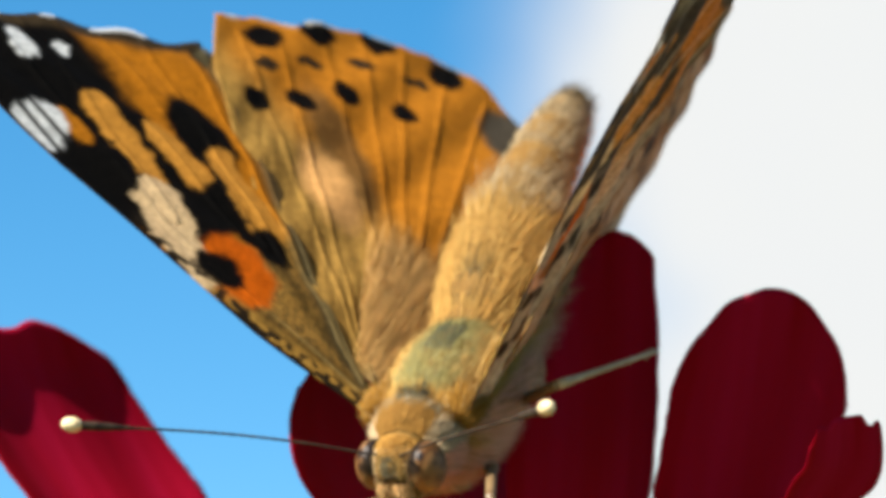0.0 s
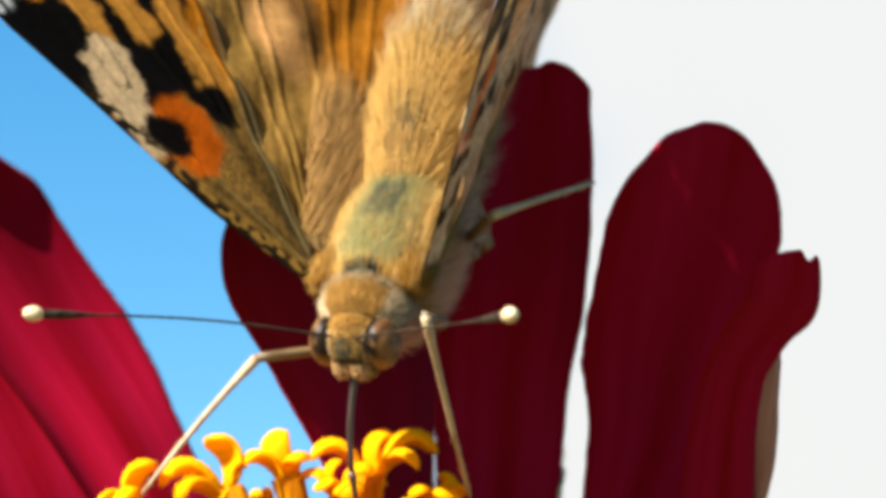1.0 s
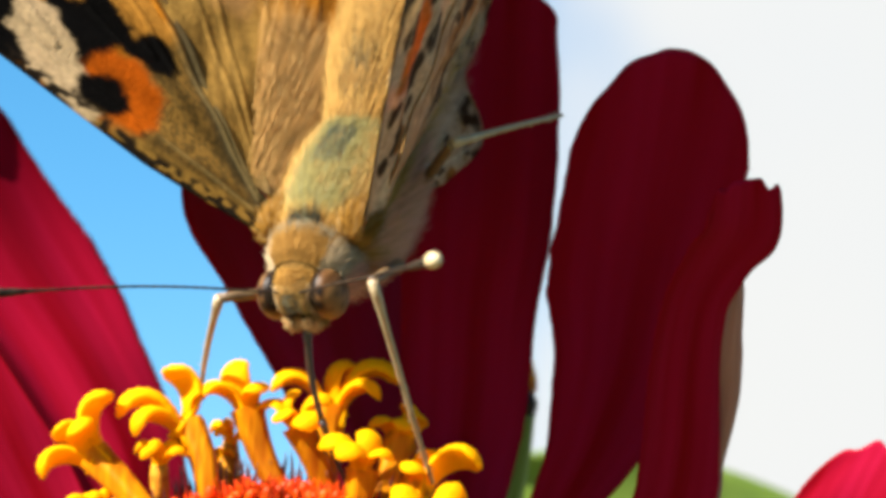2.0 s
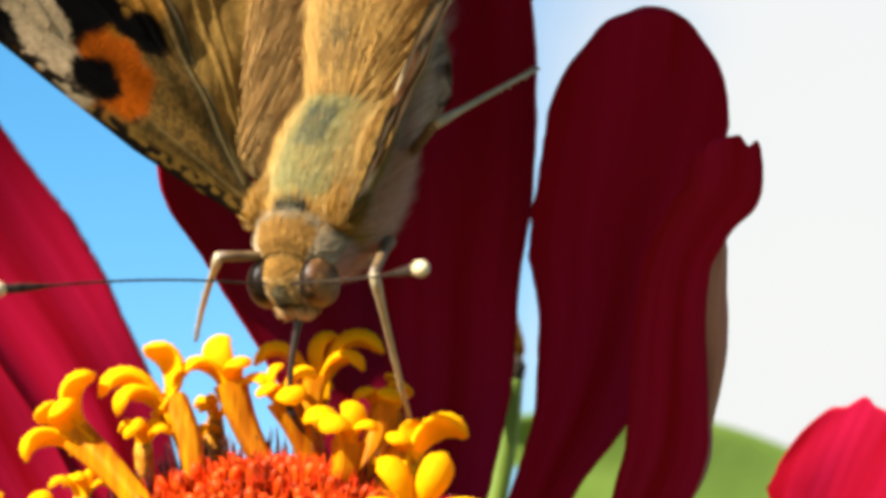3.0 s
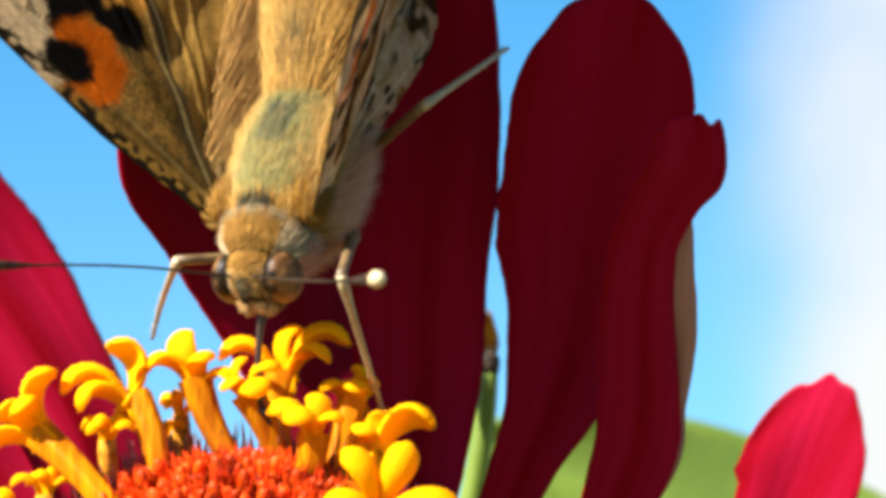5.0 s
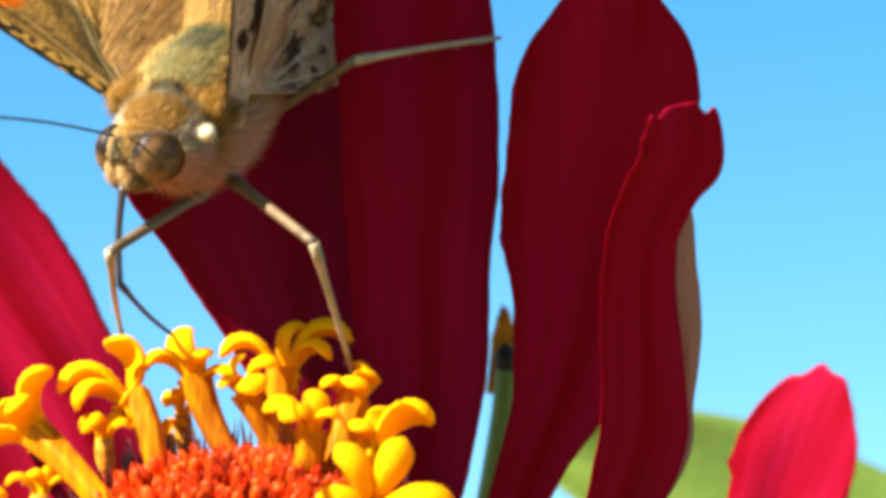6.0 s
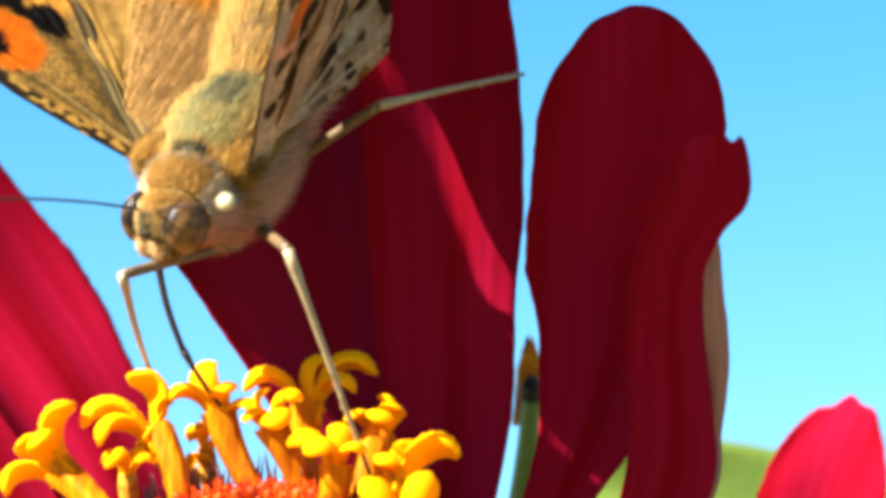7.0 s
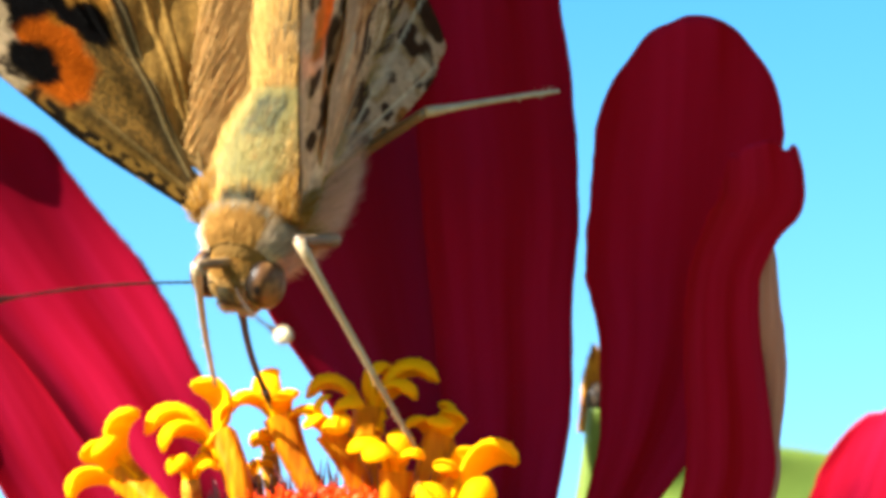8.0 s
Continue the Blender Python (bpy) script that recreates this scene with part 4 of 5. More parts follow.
def body_of():
    rnd = random.Random(12)
    # thorax
    bm = bmesh.new()
    blob(bm, (0, 0.1, -0.05), (2.0, 3.9, 1.85), 28, 18, 0.05, 3)
    blob(bm, (0.1, 0.4, -1.25), (1.75, 3.2, 1.7), 28, 18, 0.05, 4)
    thorax = part("thorax", bm, M_SKIN, butterfly, "furry tawny thorax with an olive saddle")
    spots = []
    for k in range(36000):
        th, ph = rnd.uniform(0, 2 * math.pi), math.acos(rnd.uniform(-1, 1))
        n = Vector((math.sin(ph) * math.cos(th), math.cos(ph), math.sin(ph) * math.sin(th)))
        p = Vector((n.x * 1.95, n.y * 3.85 + 0.1, n.z * 1.8 - 0.05))
        nn = Vector((n.x / 1.9, n.y / 3.9, n.z / 1.9)).normalized()
        flat = abs(p.x) < 1.5 and p.z > 0.6 and -2.6 < p.y < 2.9
        d = swept(nn, Vector((0, -1, 0)), 0.28 if flat else 0.6, rnd)
        ln = rnd.uniform(0.5, 1.0) * (1.6 if p.z < -0.3 else 1.0) * (0.85 if flat else 1.0)
        spots.append((p, d, ln, thorax_tone(p, rnd)))
    for k in range(15000):
        th, ph = rnd.uniform(0, 2 * math.pi), math.acos(rnd.uniform(-1, 1))
        n = Vector((math.sin(ph) * math.cos(th), math.cos(ph), math.sin(ph) * math.sin(th)))
        if n.z > 0.45:
            continue
        p = Vector((n.x * 1.7 + 0.1, n.y * 3.15 + 0.4, n.z * 1.65 - 1.25))
        nn = Vector((n.x / 1.9, n.y / 3.3, n.z / 1.7)).normalized()
        j = rnd.uniform(0.75, 1.15)
        col = (0.90, 0.52, 0.34) if rnd.random() < 0.75 else (0.60, 0.28, 0.14)
        spots.append((p, swept(nn, Vector((0, -1, 0)), 0.7, rnd, 0.3), rnd.uniform(0.6, 1.3), tuple(min(0.9, v * j) for v in col)))
    hairs("fur", spots, thorax, "tawny and olive fur, cream below", 0.010)
    # abdomen
    bm = bmesh.new()
    pts = spline([(0, -0.6, 0.0), (0, -3.6, 0.9), (0, -7.5, 2.3), (0, -11.5, 3.3), (0, -15.0, 3.8)], 26)
    tube(bm, [Vector(p) for p in pts], [(1.65 * math.sqrt(max(0.01, 1 - (i / 26.0) ** 2.6))) * min(1.0, 0.55 + i / 14) * (1 + 0.05 * math.cos(i * 1.9)) for i in range(26)], 18)
    abdomen = part("abdomen", bm, M_SKIN, butterfly, "slender brown abdomen")
    spots = []
    for k in range(14000):
        f = rnd.random()
        c = Vector(pts[min(25, int(f * 25))])
        r = 1.6 * math.sqrt(max(0.01, 1 - f ** 2.6)) * min(1.0, 0.55 + f * 1.8)
        th = rnd.uniform(0, 2 * math.pi)
        n = Vector((math.cos(th), 0, math.sin(th)))
        col = (0.56, 0.34, 0.10) if n.z > -0.3 else (0.80, 0.52, 0.34)
        if n.z > 0.55 and abs(n.x) < 0.4 and 0.13 < f < 0.24 and rnd.random() < 0.45:
            col = (0.13, 0.11, 0.06)
        if f > 0.45 and n.z > -0.3:
            col = (0.46, 0.35, 0.20) if f < 0.9 else (0.16, 0.12, 0.07)
        j = rnd.uniform(0.65, 1.25)
        spots.append((c + n * r, (n * (0.75 if f < 0.5 else 0.4) + Vector((rnd.uniform(-.2, .2), -1, rnd.uniform(-.2, .2)))).normalized(), rnd.uniform(0.6, 1.2) * (2.0 if f < 0.5 else 0.9), tuple(v * j for v in col)))
    hairs("fur", spots, abdomen, "", 0.012)
    # head
    bm = bmesh.new()
    blob(bm, (0, 4.8, -0.42), (1.15, 1.05, 1.05), 24, 16, 0.05, 6)
    head = part("head", bm, M_SKIN, butterfly, "small tawny head")
    for side in (1, -1):
        bm = bmesh.new()
        blob(bm, (0, 0, 0), (0.62, 0.86, 0.94), 48, 34, 0.0, 0)
        made = part("eye", bm, M_EYE, head, "mottled amber eye with a dark band", Matrix.Translation(Vector((side * 1.08, 4.98, -0.42)) * MM))
        co = np.array([v.co[:] for v in made.data.vertices]) / MM
        inner, fwd, up = -side * co[:, 0] / 0.66, co[:, 1] / 0.95, co[:, 2] / 1.04
        low = (fwd - up) * 0.707
        blot = vnoise(co[:, 1] * 3.6 + 7, co[:, 2] * 3.6 + co[:, 0] * 2 + 9, 71)
        C = np.ones((len(co), 3)) * np.array((0.15, 0.072, 0.024))
        C = lay(C, sstep(blot, 0.46, 0.66) * 0.85, (0.07, 0.03, 0.010))
        C = lay(C, sstep(inner, -0.2, 0.1), (0.012, 0.007, 0.004))
        C = lay(C, 1 - sstep(np.abs(inner + 0.35 - 0.3 * low), 0.08, 0.2), (0.06, 0.025, 0.007))
        C = lay(C, 1 - sstep(np.hypot(inner + 0.22, low + 0.12), 0.12, 0.24), (0.008, 0.005, 0.004))
        C = lay(C, 1 - sstep(np.hypot(inner + 0.12, low - 0.35), 0.08, 0.2), (0.012, 0.007, 0.005))
        C = lay(C, sstep(low, 0.45, 0.8) * 0.6, (0.26, 0.135, 0.045))
        at = made.data.color_attributes.new("Col", "FLOAT_COLOR", "POINT")
        at.data.foreach_set("color", np.concatenate([C, np.ones((len(C), 1))], 1).ravel())
    spots = []
    for k in range(11000):
        th, ph = rnd.uniform(0, 2 * math.pi), math.acos(rnd.uniform(-1, 1))
        n = Vector((math.sin(ph) * math.cos(th), math.cos(ph), math.sin(ph) * math.sin(th)))
        p = Vector((n.x * 1.05, 4.8 + n.y * 1.0, -0.42 + n.z * 1.0))
        if abs(p.x) > 0.72 and p.y > 4.5 and abs(p.z + 0.42) < 0.8:
            continue
        low = (p.y - 4.8) - (p.z + 0.42)
        k2 = rnd.random()
        if low < -0.35:
            col = (0.46, 0.25, 0.06)
        elif abs(p.x) > 0.55:
            col = (0.70, 0.50, 0.27)
        else:
            col = (0.60, 0.38, 0.13) if k2 < 0.85 else (0.3, 0.17, 0.06)
        if abs(p.x) < 0.30 and 0.05 < low < 1.0 and p.y > 4.6:
            col = (0.11, 0.12, 0.085) if k2 < 0.6 else ((0.30, 0.27, 0.17) if k2 < 0.8 else col)
        if abs(p.x) < 0.62 and 0.98 < low < 1.2 and p.y > 4.6 and k2 < 0.9:
            col = (0.012, 0.009, 0.007)
        j = rnd.uniform(0.65, 1.3)
        d = (n + Vector((0, 0.1, -0.2)) + Vector((rnd.uniform(-.3, .3), rnd.uniform(-.3, .3), rnd.uniform(-.3, .3)))).normalized()
        spots.append((p, d, rnd.uniform(0.12, 0.28), tuple(v * j for v in col)))
    hairs("fur", spots, head, "", 0.013)
    # neck and collar ruff
    bm = bmesh.new()
    tube(bm, [Vector((0, 3.0, -0.3)), Vector((0, 3.6, -0.3)), Vector((0, 4.2, -0.35)), Vector((0, 4.8, -0.4))], [1.6, 1.5, 1.3, 1.0], 20)
    part("neck", bm, M_SKIN, butterfly)
    for side in (1, -1):
        bm = bmesh.new()
        blob(bm, (side * 1.62, 2.35, 0.5), (0.5, 1.0, 0.48), 18, 12, 0.08, 5)
        tuft = part("shoulder_tuft", bm, M_SKIN, butterfly, "tawny tuft over the wing joint")
        spots = []
        for k in range(2600):
            n = Vector((rnd.gauss(0, 1), rnd.gauss(0, 1), rnd.gauss(0, 1))).normalized()
            p = Vector((side * 1.62 + n.x * 0.48, 2.35 + n.y * 0.98, 0.5 + n.z * 0.46))
            j = rnd.uniform(0.7, 1.25)
            col = (0.33, 0.165, 0.03) if rnd.random() < 0.85 else (0.42, 0.28, 0.13)
            spots.append((p, swept(n, Vector((0, -1, 0.15)), 0.5, rnd), rnd.uniform(0.4, 0.85), tuple(v * j for v in col)))
        hairs("fur", spots, tuft, "", 0.011)
    spots = []
    for k in range(9000):
        th = rnd.uniform(0, 2 * math.pi)
        n = Vector((math.cos(th), 0, math.sin(th)))
        yy = rnd.uniform(3.66, 4.6)
        p = Vector((n.x * (1.62 - 0.28 * (yy - 3.2)), yy, n.z * (1.55 - 0.28 * (yy - 3.2)) - 0.3))
        col = (0.30, 0.25, 0.16) if (yy < 3.78 and n.z > 0.2) else ((0.38, 0.20, 0.05) if abs(n.x) < 0.72 else (0.56, 0.42, 0.25)) if n.z > 0 else (0.76, 0.42, 0.27)
        j = rnd.uniform(0.65, 1.3)
        spots.append((p, (n * 0.55 + Vector((rnd.uniform(-.2, .2), rnd.uniform(-0.9, -0.3), rnd.uniform(-.2, .2)))).normalized(), rnd.uniform(0.35, 0.8), tuple(v * j for v in col)))
    hairs("ruff", spots, butterfly, "rust-coloured collar of fur", 0.011)
    # palps
    for side in (1, -1):
        bm = bmesh.new()
        tube(bm, [Vector(p) for p in spline([(side * 0.38, 4.9, -1.2), (side * 0.42, 5.4, -1.35), (side * 0.34, 5.72, -1.1), (side * 0.24, 5.85, -0.75)], 12)],
             [0.26, 0.32, 0.34, 0.34, 0.33, 0.31, 0.28, 0.25, 0.21, 0.16, 0.11, 0.04], 10)
        palp = part("palp", bm, M_SKIN, head, "golden furry palp")
        spots = []
        for k in range(1100):
            f = rnd.random()
            c = Vector((side * 0.35, 5.0 + 0.7 * min(1, f * 1.5), -1.25 + 0.7 * max(0, f - 0.4)))
            n = Vector((rnd.uniform(-1, 1), rnd.uniform(-0.6, 1), rnd.uniform(-1, 1))).normalized()
            col = (0.78, 0.52, 0.24) if rnd.random() < 0.85 else (0.42, 0.24, 0.08)
            spots.append((c + n * 0.25, (n + Vector((0, 0.5, -0.2))).normalized(), rnd.uniform(0.15, 0.32), col))
        hairs("fur", spots, palp, "", 0.013)
    return head


NECK = Vector((0, 4.0, -0.35))
HEAD = body_of()


def antenna():
    bm = bmesh.new()
    n = 60
    pts = [Vector((0.10 * math.sin(i / 14.0), 0.25 * math.sin(math.pi * i / n), 11.0 * i / (n - 1))) for i in range(n)]
    rad = [0.040 + (0.012 if i % 2 else 0) + (0.12 * sstep(np.float64(i), 46, 56)) for i in range(n)]
    tube(bm, pts, rad, 8)
    shaft = part("antenna", bm, M_ANT, butterfly, "dark ringed antenna with a cream club")
    bm = bmesh.new()
    blob(bm, pts[-1] + Vector((0, 0, 0.2)), (0.27, 0.27, 0.38), 16, 12, 0.05, 1)
    part("club", bm, M_CLUB, shaft, "cream club tip")
    return shaft


def limb(name, length, r0, r1, mat, label, bow=0.0, spines=0):
    """A leg piece from the origin along +z."""
    bm = bmesh.new()
    n = 14
    pts = [Vector((bow * math.sin(math.pi * i / (n - 1)), 0, length * i / (n - 1))) for i in range(n)]
    rad = [r0 + (r1 - r0) * i / (n - 1) + 0.35 * r0 * math.exp(-((i - 0.5) / 1.2) ** 2) for i in range(n)]
    tube(bm, pts, rad, 9)
    rnd = random.Random(4)
    for k in range(spines):
        f = rnd.uniform(0.3, 0.97)
        p = Vector((bow * math.sin(math.pi * f), 0, length * f))
        a = rnd.uniform(0, 6.28)
        d = Vector((math.cos(a), math.sin(a), 0.9)).normalized()
        tube(bm, [p, p + d * 0.28], [0.03, 0.006], 4)
    return part(name, bm, mat, butterfly, label)


LEG_PIECES = {}
for leg_name, fl, tl in (("mid_a", 6.50, 6.30), ("mid_b", 6.50, 8.80), ("hind_b", 4.40, 5.80)):
    LEG_PIECES[leg_name] = (limb("thigh", fl, 0.22, 0.18, M_LEG_DARK, "brown upper leg"), limb("shin", tl, 0.15, 0.075, M_LEG, "slender cream lower leg with fine spines", 0.10, 20), fl, tl)
LEG_PIECES["tongue"] = (limb("proboscis_root", 3.4, 0.13, 0.11, M_TONGUE, "dark feeding tube", 0.15), limb("proboscis_tip", 3.6, 0.11, 0.06, M_TONGUE, "dark feeding tube", 0.15), 3.4, 3.6)
ANTENNA = {1: antenna(), -1: antenna()}


# ---- everything that moves ----
def gliding(rows):
    """A smooth way through keyed rows (seconds, values): values at any time."""
    ts = np.array([r[0] for r in rows])
    vs = np.array([r[1] for r in rows], float)
    slope = np.zeros_like(vs)
    d = np.diff(vs, axis=0) / np.diff(ts)[:, None]
    for i in range(1, len(ts) - 1):
        w1, w2 = ts[i + 1] - ts[i], ts[i] - ts[i - 1]
        slope[i] = (d[i - 1] * w1 + d[i] * w2) / (w1 + w2)
        slope[i] = np.where(d[i - 1] * d[i] <= 0, 0, slope[i])

    def at(t):
        i = int(np.clip(np.searchsorted(ts, t) - 1, 0, len(ts) - 2))
        h = ts[i + 1] - ts[i]
        f = np.clip((t - ts[i]) / h, 0, 1)
        return ((1 + 2 * f) * (1 - f) ** 2 * vs[i] + f * (1 - f) ** 2 * h * slope[i] + f * f * (3 - 2 * f) * vs[i + 1] + f * f * (f - 1) * h * slope[i + 1])
    return at


def aim(p, d, hint):
    """A pose at p whose +z runs along d, +x towards hint."""
    z = d.normalized()
    x = (hint - z * hint.dot(z)).normalized()
    y = z.cross(x)
    m = Matrix((x, y, z)).transposed().to_4x4()
    m.translation = p * MM
    return m


def motions():
    stance = [
        (0.0, mm(-5.55, 6.84, -0.56, 55.5, 26.9, -179.0)),
        (0.5, mm(-4.91, 6.15, -0.74, 46.6, 26.8, 179.8)),
        (1.0, mm(-5.22, 5.76, -0.56, 45.2, 25.6, -177.9)),
        (1.5, mm(-5.34, 5.46, -0.05, 43.6, 29.7, -177.8)),
        (2.8, mm(-5.29, 4.93, 0.29, 37.2, 31.6, 179.7)),
        (3.0, mm(-5.11, 4.90, -0.08, 35.7, 32.2, 179.7)),
        (3.5, mm(-4.87, 4.74, -0.03, 33.1, 32.5, 179.0)),
        (4.0, mm(-4.84, 4.64, -0.25, 33.1, 33.8, 178.9)),
        (4.5, mm(-5.07, 4.73, -0.79, 31.8, 33.1, 179.3)),
        (4.7, mm(-5.08, 4.80, -0.57, 31.8, 33.7, -179.9)),
        (5.8, mm(-7.08, 5.84, -1.90, 59.3, 13.4, 176.6)),
        (6.0, mm(-8.47, 7.13, -1.88, 59.6, 15.4, 172.5)),
        (6.5, mm(-8.91, 7.04, -1.94, 60.5, 14.1, 177.7)),
        (7.0, mm(-8.28, 6.44, -1.37, 53.9, 17.8, 173.1)),
        (7.5, mm(-8.11, 6.71, 0.12, 45.5, 21.4, 176.6)),
        (8.0, mm(-8.29, 6.01, 1.06, 37.4, 21.8, 176.8)),
    ]
    rows = []
    last = None
    for t, m in stance:
        q = m.to_quaternion()
        if last is not None:
            q.make_compatible(last)
        last = q
        rows.append((t, (*(m.translation / MM), *q)))
    body = gliding(rows)
    flap = gliding([(r[0], r[1:]) for r in (
        (0.0, 48.2, 0.6, 52.6, -4.5),
        (0.5, 49.0, -5.2, 54.7, -4.2),
        (1.0, 53.0, -4.3, 62.0, -10.9),
        (1.5, 50.3, 1.4, 61.5, -10.6),
        (2.8, 60.3, -5.0, 53.3, -8.1),
        (3.0, 61.7, -2.2, 50.7, -12.5),
        (3.5, 63.5, -2.1, 40.5, -19.8),
        (4.0, 63.9, -5.4, 44.4, -14.6),
        (4.5, 70.4, -4.0, 53.1, -14.8),
        (4.7, 67.2, -7.3, 53.4, -11.8),
        (5.8, 34.1, -14.7, 71.2, 14.3),
        (6.0, 26.7, -9.4, 81.0, -7.3),
        (6.5, 29.5, -23.6, 80.3, -7.1),
        (7.0, 26.2, -8.5, 64.5, 13.1),
        (7.5, 51.9, -4.8, 70.8, 4.3),
        (8.0, 51.9, -5.8, 69.3, -12.7),
    )])
    # degrees by which each hindwing is drawn up under its forewing
    fold = gliding([(0.0, (0, -6)), (1.5, (0, -5)), (3.0, (0, 2)), (4.7, (0, 6)), (5.8, (10, 8)), (6.5, (13, 5)), (7.0, (10, 6)), (8.0, (0, 9))])
    # the head turns on the neck: degrees about its three axes
    nod = gliding([(0.0, (2, 0, -3)), (0.5, (3, 0, -2)), (1.0, (3, 1, -3)), (1.5, (0, 2, 0)), (2.8, (-3, 0, 3)), (3.0, (-2, 1, 3)), (3.5, (0, 1, 2)), (4.0, (1, 1, 2)), (4.5, (2, 1, 2)), (4.7, (1, 0, 1)), (5.8, (9, 10, -19)), (6.0, (8, 12, -26)), (6.5, (4, 10, -24)), (7.0, (1, 8, -20)), (7.5, (-10, -4, -10)), (8.0, (-16, -7, -6))])
    # where feet, tongue and antenna clubs are, in the flower's space
    foot_a = [(1.0, (-13.8, -3.8, 2.0)), (1.5, (-11.7, -3.5, -0.8)), (3.0, (-10.1, -1.6, -2.5)), (3.5, (-10.1, -1.5, -3.0)), (4.5, (-10.3, -1.6, -3.8)), (5.8, (-11.1, -1.8, -2.2)), (6.0, (-11.4, -1.7, -1.8)), (6.5, (-11.5, -1.8, -1.9)), (7.0, (-11.1, -1.9, -1.3)), (7.5, (-10.9, -2.0, -0.1)), (8.0, (-10.8, -1.9, 0.8))]
    foot_b = [(1.0, (-2.1, -3.4, -0.1)), (1.5, (-1.9, -4.8, 2.3)), (3.0, (-2.1, -5.0, -0.4)), (3.5, (-2.0, -5.2, -0.6)), (4.5, (-1.9, -5.0, -1.2)), (5.8, (-2.5, -5.5, -2.5)), (6.0, (-3.0, -4.5, -3.0)), (6.5, (-3.3, -5.3, 0.0)), (7.0, (-3.3, -5.4, 1.4)), (7.5, (-3.5, -4.3, 2.8)), (8.0, (-3.7, -4.1, 2.6))]
    foot_hind = [(1.0, (2.0, 8.3, -2.0)), (1.5, (2.1, 8.0, -1.4)), (3.0, (2.1, 8.4, -1.1)), (3.5, (2.2, 8.5, -0.9)), (4.5, (2.3, 8.6, -1.3)), (5.8, (2.5, 8.9, -5.3)), (6.0, (2.0, 8.9, -4.5)), (6.5, (1.8, 8.6, -4.7)), (7.0, (2.0, 8.6, -3.7)), (7.5, (1.3, 8.2, -1.3)), (8.0, (1.2, 8.2, -1.4))]
    knees = {"mid_a": gliding([(1.0, (-10.0, 1.4, 1.6)), (1.5, (-9.6, 1.3, 2.8)), (3.0, (-9.0, 1.5, 2.9)), (3.5, (-8.9, 1.2, 2.6)), (4.5, (-9.0, 1.1, 1.7)), (5.8, (-10.4, 1.0, 3.4)), (6.0, (-11.0, 1.3, 3.8)), (6.5, (-11.2, 1.1, 3.7)), (7.0, (-11.3, 1.6, 3.9)), (7.5, (-10.9, 2.0, 4.8)), (8.0, (-10.6, 2.2, 5.6))]),
             "mid_b": gliding([(1.0, (-4.2, 3.0, 5.6)), (1.5, (-4.7, 2.7, 6.1)), (3.0, (-3.6, 1.0, 5.8)), (3.5, (-3.5, 0.7, 5.7)), (4.5, (-3.6, 1.0, 5.0)), (5.8, (-3.2, 0.6, 3.8)), (6.0, (-3.9, 0.5, 2.5)), (6.5, (-5.5, 2.1, 4.2)), (7.0, (-5.7, 2.4, 4.8)), (7.5, (-6.1, 3.4, 6.2)), (8.0, (-7.0, 2.9, 6.8))]),
             "hind_b": gliding([(1.0, (-1.9, 6.7, 2.0)), (1.5, (-1.9, 6.8, 2.6)), (3.0, (-1.6, 6.2, 2.7)), (3.5, (-1.4, 6.0, 2.9)), (4.5, (-1.6, 5.9, 2.1)), (5.8, (-2.0, 7.3, -2.0)), (6.0, (-3.1, 8.0, -1.9)), (6.5, (-3.4, 7.9, -2.2)), (7.0, (-3.0, 7.4, -1.0)), (7.5, (-3.5, 7.6, 1.8)), (8.0, (-3.2, 7.3, 2.3))])}
    tongue_tip = [(0.0, (-7.8, -3.9, 0.6)), (1.0, (-5.4, -6.0, 1.5)), (1.5, (-4.7, -6.3, 1.3)), (2.8, (-4.6, -6.2, -0.5)), (3.5, (-4.9, -6.9, -0.3)), (4.5, (-4.4, -7.6, 1.1)), (4.7, (-4.7, -7.3, 0.4)), (5.8, (-6.2, -3.6, -0.6)), (6.0, (-9.2, -1.8, -0.5)), (6.5, (-10.0, -1.4, -0.5)), (7.0, (-8.0, -3.6, -0.5)), (7.5, (-7.9, -3.9, -1.2)), (8.0, (-8.0, -4.4, -1.7))]
    club_right = [(0.0, (-18.6, 4.7, 7.3)), (0.5, (-17.7, 3.5, 7.2)), (1.0, (-17.6, 2.4, 7.7)), (1.5, (-17.9, 1.3, 7.8)), (3.0, (-16.4, 0.4, 10.3)), (3.5, (-16.2, 0.3, 10.3)), (4.5, (-15.8, 0.0, 10.5)), (4.7, (-15.7, 0.1, 10.8)), (6.0, (-14.9, 5.6, 13.3)), (6.5, (-15.3, 5.3, 13.1)), (7.0, (-15.3, 4.0, 13.0)), (7.5, (-14.1, 2.9, 14.1)), (8.0, (-16.8, 1.0, 13.1))]
    club_left = [(0.0, (-2.5, 5.6, 13.7)), (0.5, (-1.4, 3.8, 13.3)), (1.0, (-1.7, 3.1, 13.5)), (1.5, (-2.7, 3.0, 14.0)), (2.8, (-1.8, 1.6, 14.2)), (3.0, (-1.8, 1.4, 14.1)), (3.5, (-1.4, 0.7, 14.2)), (4.5, (-1.5, 0.5, 13.7)), (4.7, (-1.6, 0.6, 14.0)), (5.8, (-4.2, 2.5, 13.1)), (6.0, (-6.4, 4.8, 13.7)), (6.5, (-6.7, 4.7, 13.6)), (7.0, (-6.6, 3.7, 13.8)), (7.5, (-6.0, 2.2, 14.4)), (8.0, (-6.4, -0.2, 15.1))]
    reach = {"mid_a": gliding(foot_a), "mid_b": gliding(foot_b), "hind_b": gliding(foot_hind), "tongue": gliding(tongue_tip), "club_r": gliding(club_right), "club_l": gliding(club_left)}
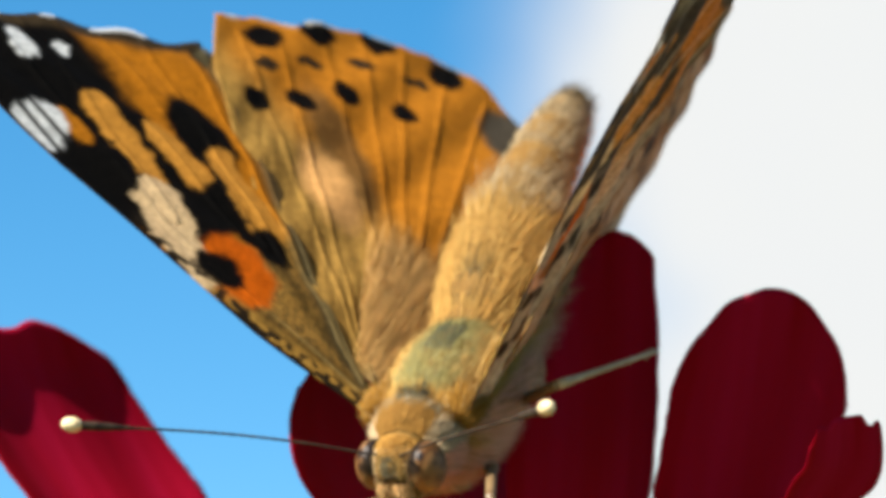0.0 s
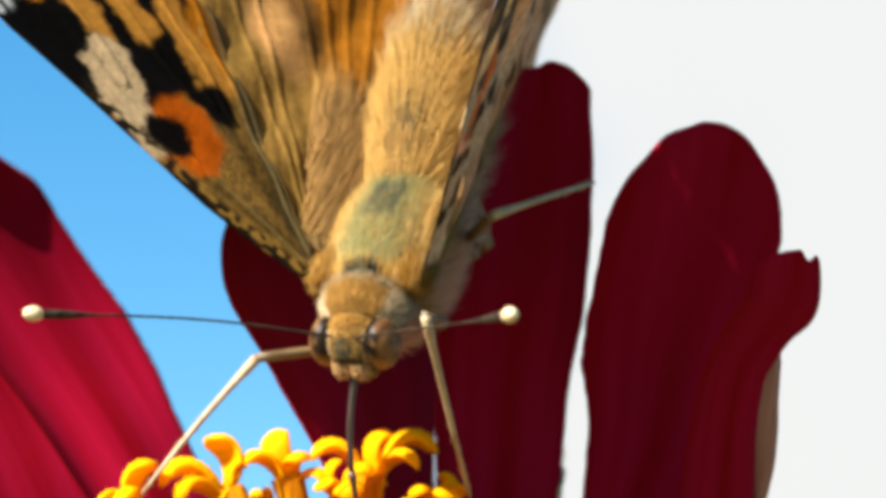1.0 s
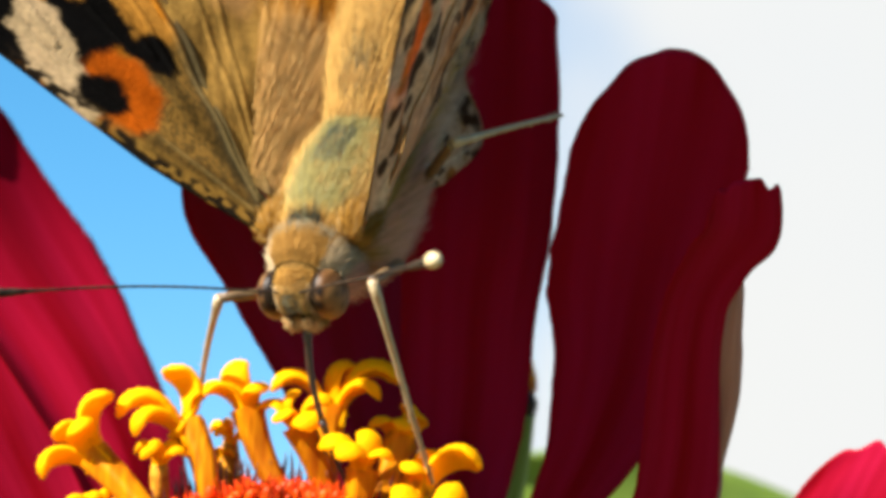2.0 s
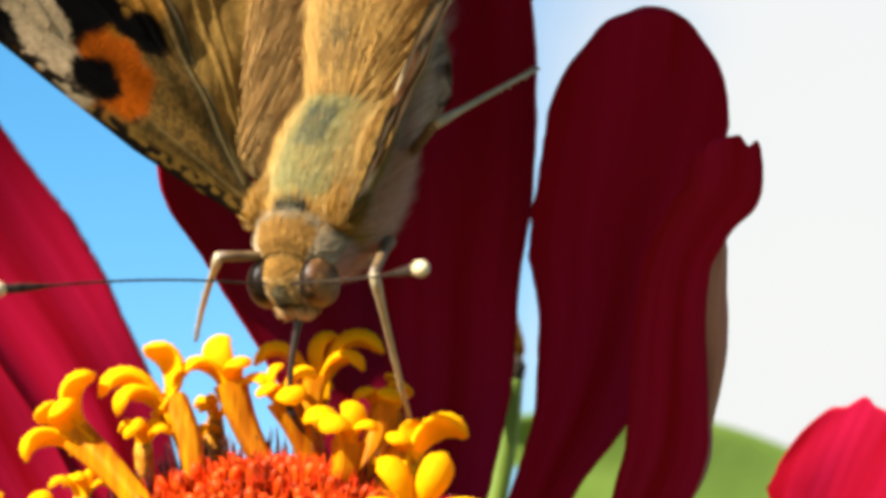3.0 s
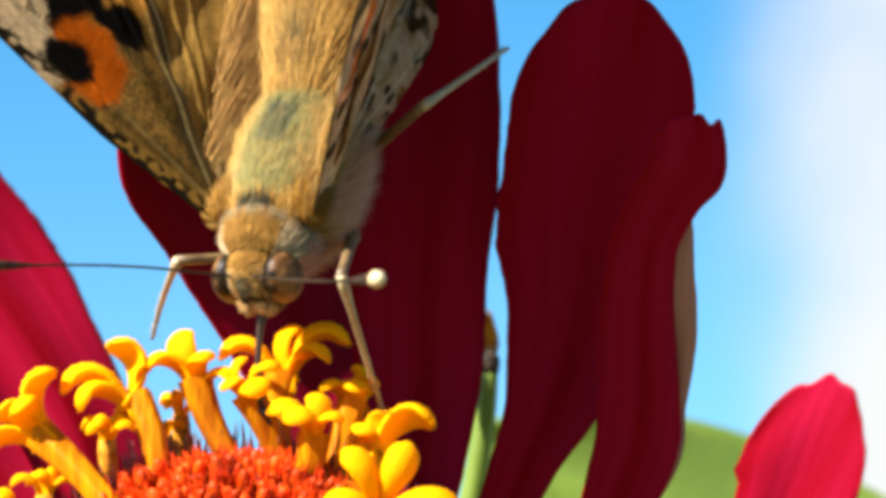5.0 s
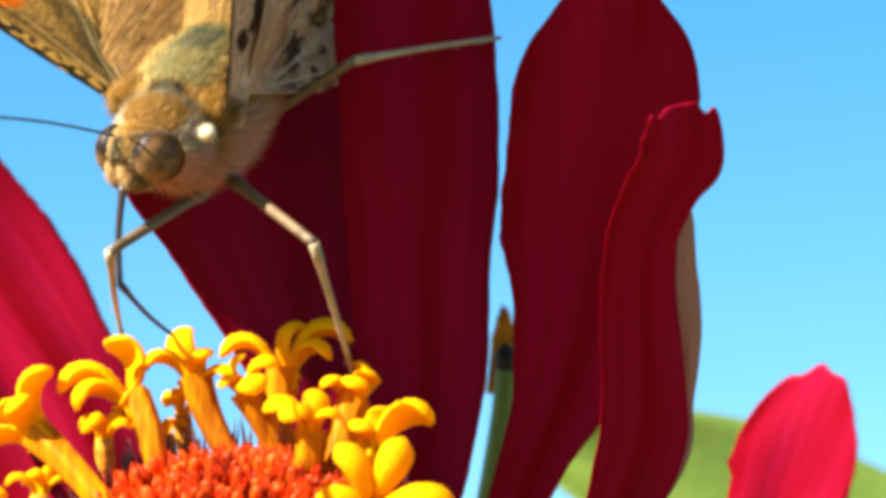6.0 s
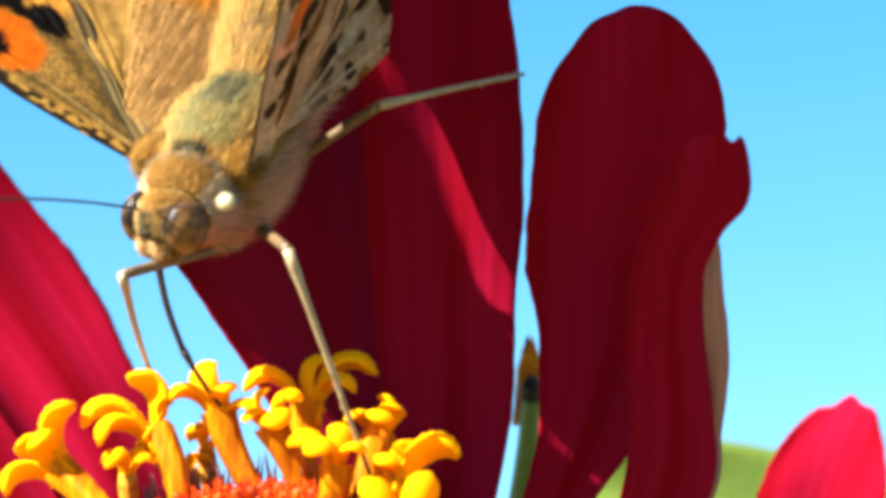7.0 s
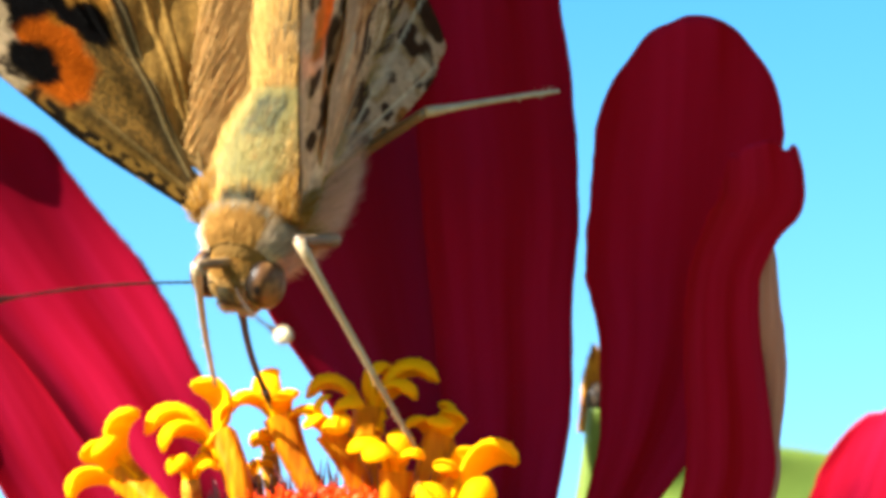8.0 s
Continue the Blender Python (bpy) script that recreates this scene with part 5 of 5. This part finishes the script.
    times = [k / 10 for k in range(81)]
    spots = {}
    for t in times:
        v = body(t)
        q = Quaternion([float(w) for w in v[3:7]])
        q.normalize()
        B = Matrix.LocRotScale(Vector(v[:3]), q, None)
        spots[t] = B
    moves = {}

    def add(ob, t, m):
        moves.setdefault(ob, []).append((t, m))
    for t in times:
        B = spots[t]
        W = B.copy()
        W.translation = B.translation * MM
        add(butterfly, t, REF @ W)
        inv = B.inverted()
        v = nod(t)
        turned = Matrix.Translation(NECK) @ Euler([radians(float(a)) for a in v]).to_matrix().to_4x4() @ Matrix.Translation(-NECK)
        W = turned.copy()
        W.translation = turned.translation * MM
        add(HEAD, t, W)
        v = flap(t)
        for side, el, sw in ((1, v[0], v[1]), (-1, v[2], v[3])):
            el, sw = radians(el), radians(sw)
            s = Vector((math.cos(sw) * math.cos(el), math.sin(sw), math.cos(sw) * math.sin(el)))
            y = (Vector((0, 1, 0)) - s * s.y).normalized()
            n = s.cross(y)
            m = Matrix((s, y, n)).transposed()
            if side < 0:
                flip = Matrix.Diagonal((-1, 1, 1))
                m = flip @ m @ flip
            m = m.to_4x4()
            m.translation = Vector((ROOT.x * side, ROOT.y, ROOT.z)) * MM
            add(WINGS["fore", side], t, m)
            add(WINGS["hind", side], t, m @ pose(0, 0, 0, 0, 0, side * float(fold(t)[0 if side > 0 else 1])))
        for key, hip in (("mid_a", (-0.5, 1.8, -3.2)), ("mid_b", (-1.4, 1.4, -2.8)), ("hind_b", (-1.4, -1.5, -1.9)), ("tongue", (0, 5.7, -1.35))):
            upper, lower, l1, l2 = LEG_PIECES[key]
            a = turned @ Vector(hip) if key == "tongue" else Vector(hip)
            foot = inv @ Vector(reach[key](t))
            d = foot - a
            dist = min(max(d.length, abs(l1 - l2) + 0.05), (l1 + l2) * 0.995)
            d.normalize()
            c = (l1 * l1 + dist * dist - l2 * l2) / (2 * l1 * dist)
            out = Vector((0.3, 1.0, -0.2)) if key == "tongue" else inv @ Vector(knees[key](t)) - a
            out = (out - d * out.dot(d)).normalized()
            knee = a + d * (l1 * c) + out * (l1 * math.sqrt(max(0.0, 1 - c * c)))
            add(upper, t, aim(a, knee - a, out))
            add(lower, t, aim(knee, a + d * dist - knee, out))
        for side in (1, -1):
            base = turned @ Vector((side * 0.42, 5.5, 0.28))
            add(ANTENNA[side], t, aim(base, inv @ Vector(reach["club_r" if side > 0 else "club_l"](t)) - base, Vector((0, 0, 1))))
    for ob, keyed in moves.items():
        walk(ob, keyed)
    # the cloud drifts off to the side
    walk(CLOUD, [(t, pose(0, 0, 0.6, 0, 0, -a)) for t, a in ((0.0, 1.2), (1.0, 2.0), (1.7, 2.0), (3.0, 2.6), (3.5, 3.0), (4.0, 4.0), (4.5, 5.0), (4.7, 5.4), (5.8, 9.0), (8.0, 13.0))])
    # the petal under the hind foot is pulled over
    p = PETALS["back"]
    at = p.matrix_basis.translation.copy()
    walk(p, [(t, Matrix.Translation(at) @ pose(0, 0, 0, 0, 0, a)) for t, a in ((0.0, 0.0), (4.7, 0.0), (5.8, 1.2), (7.0, 1.2), (7.4, 2.0), (8.0, 2.1))])


motions()
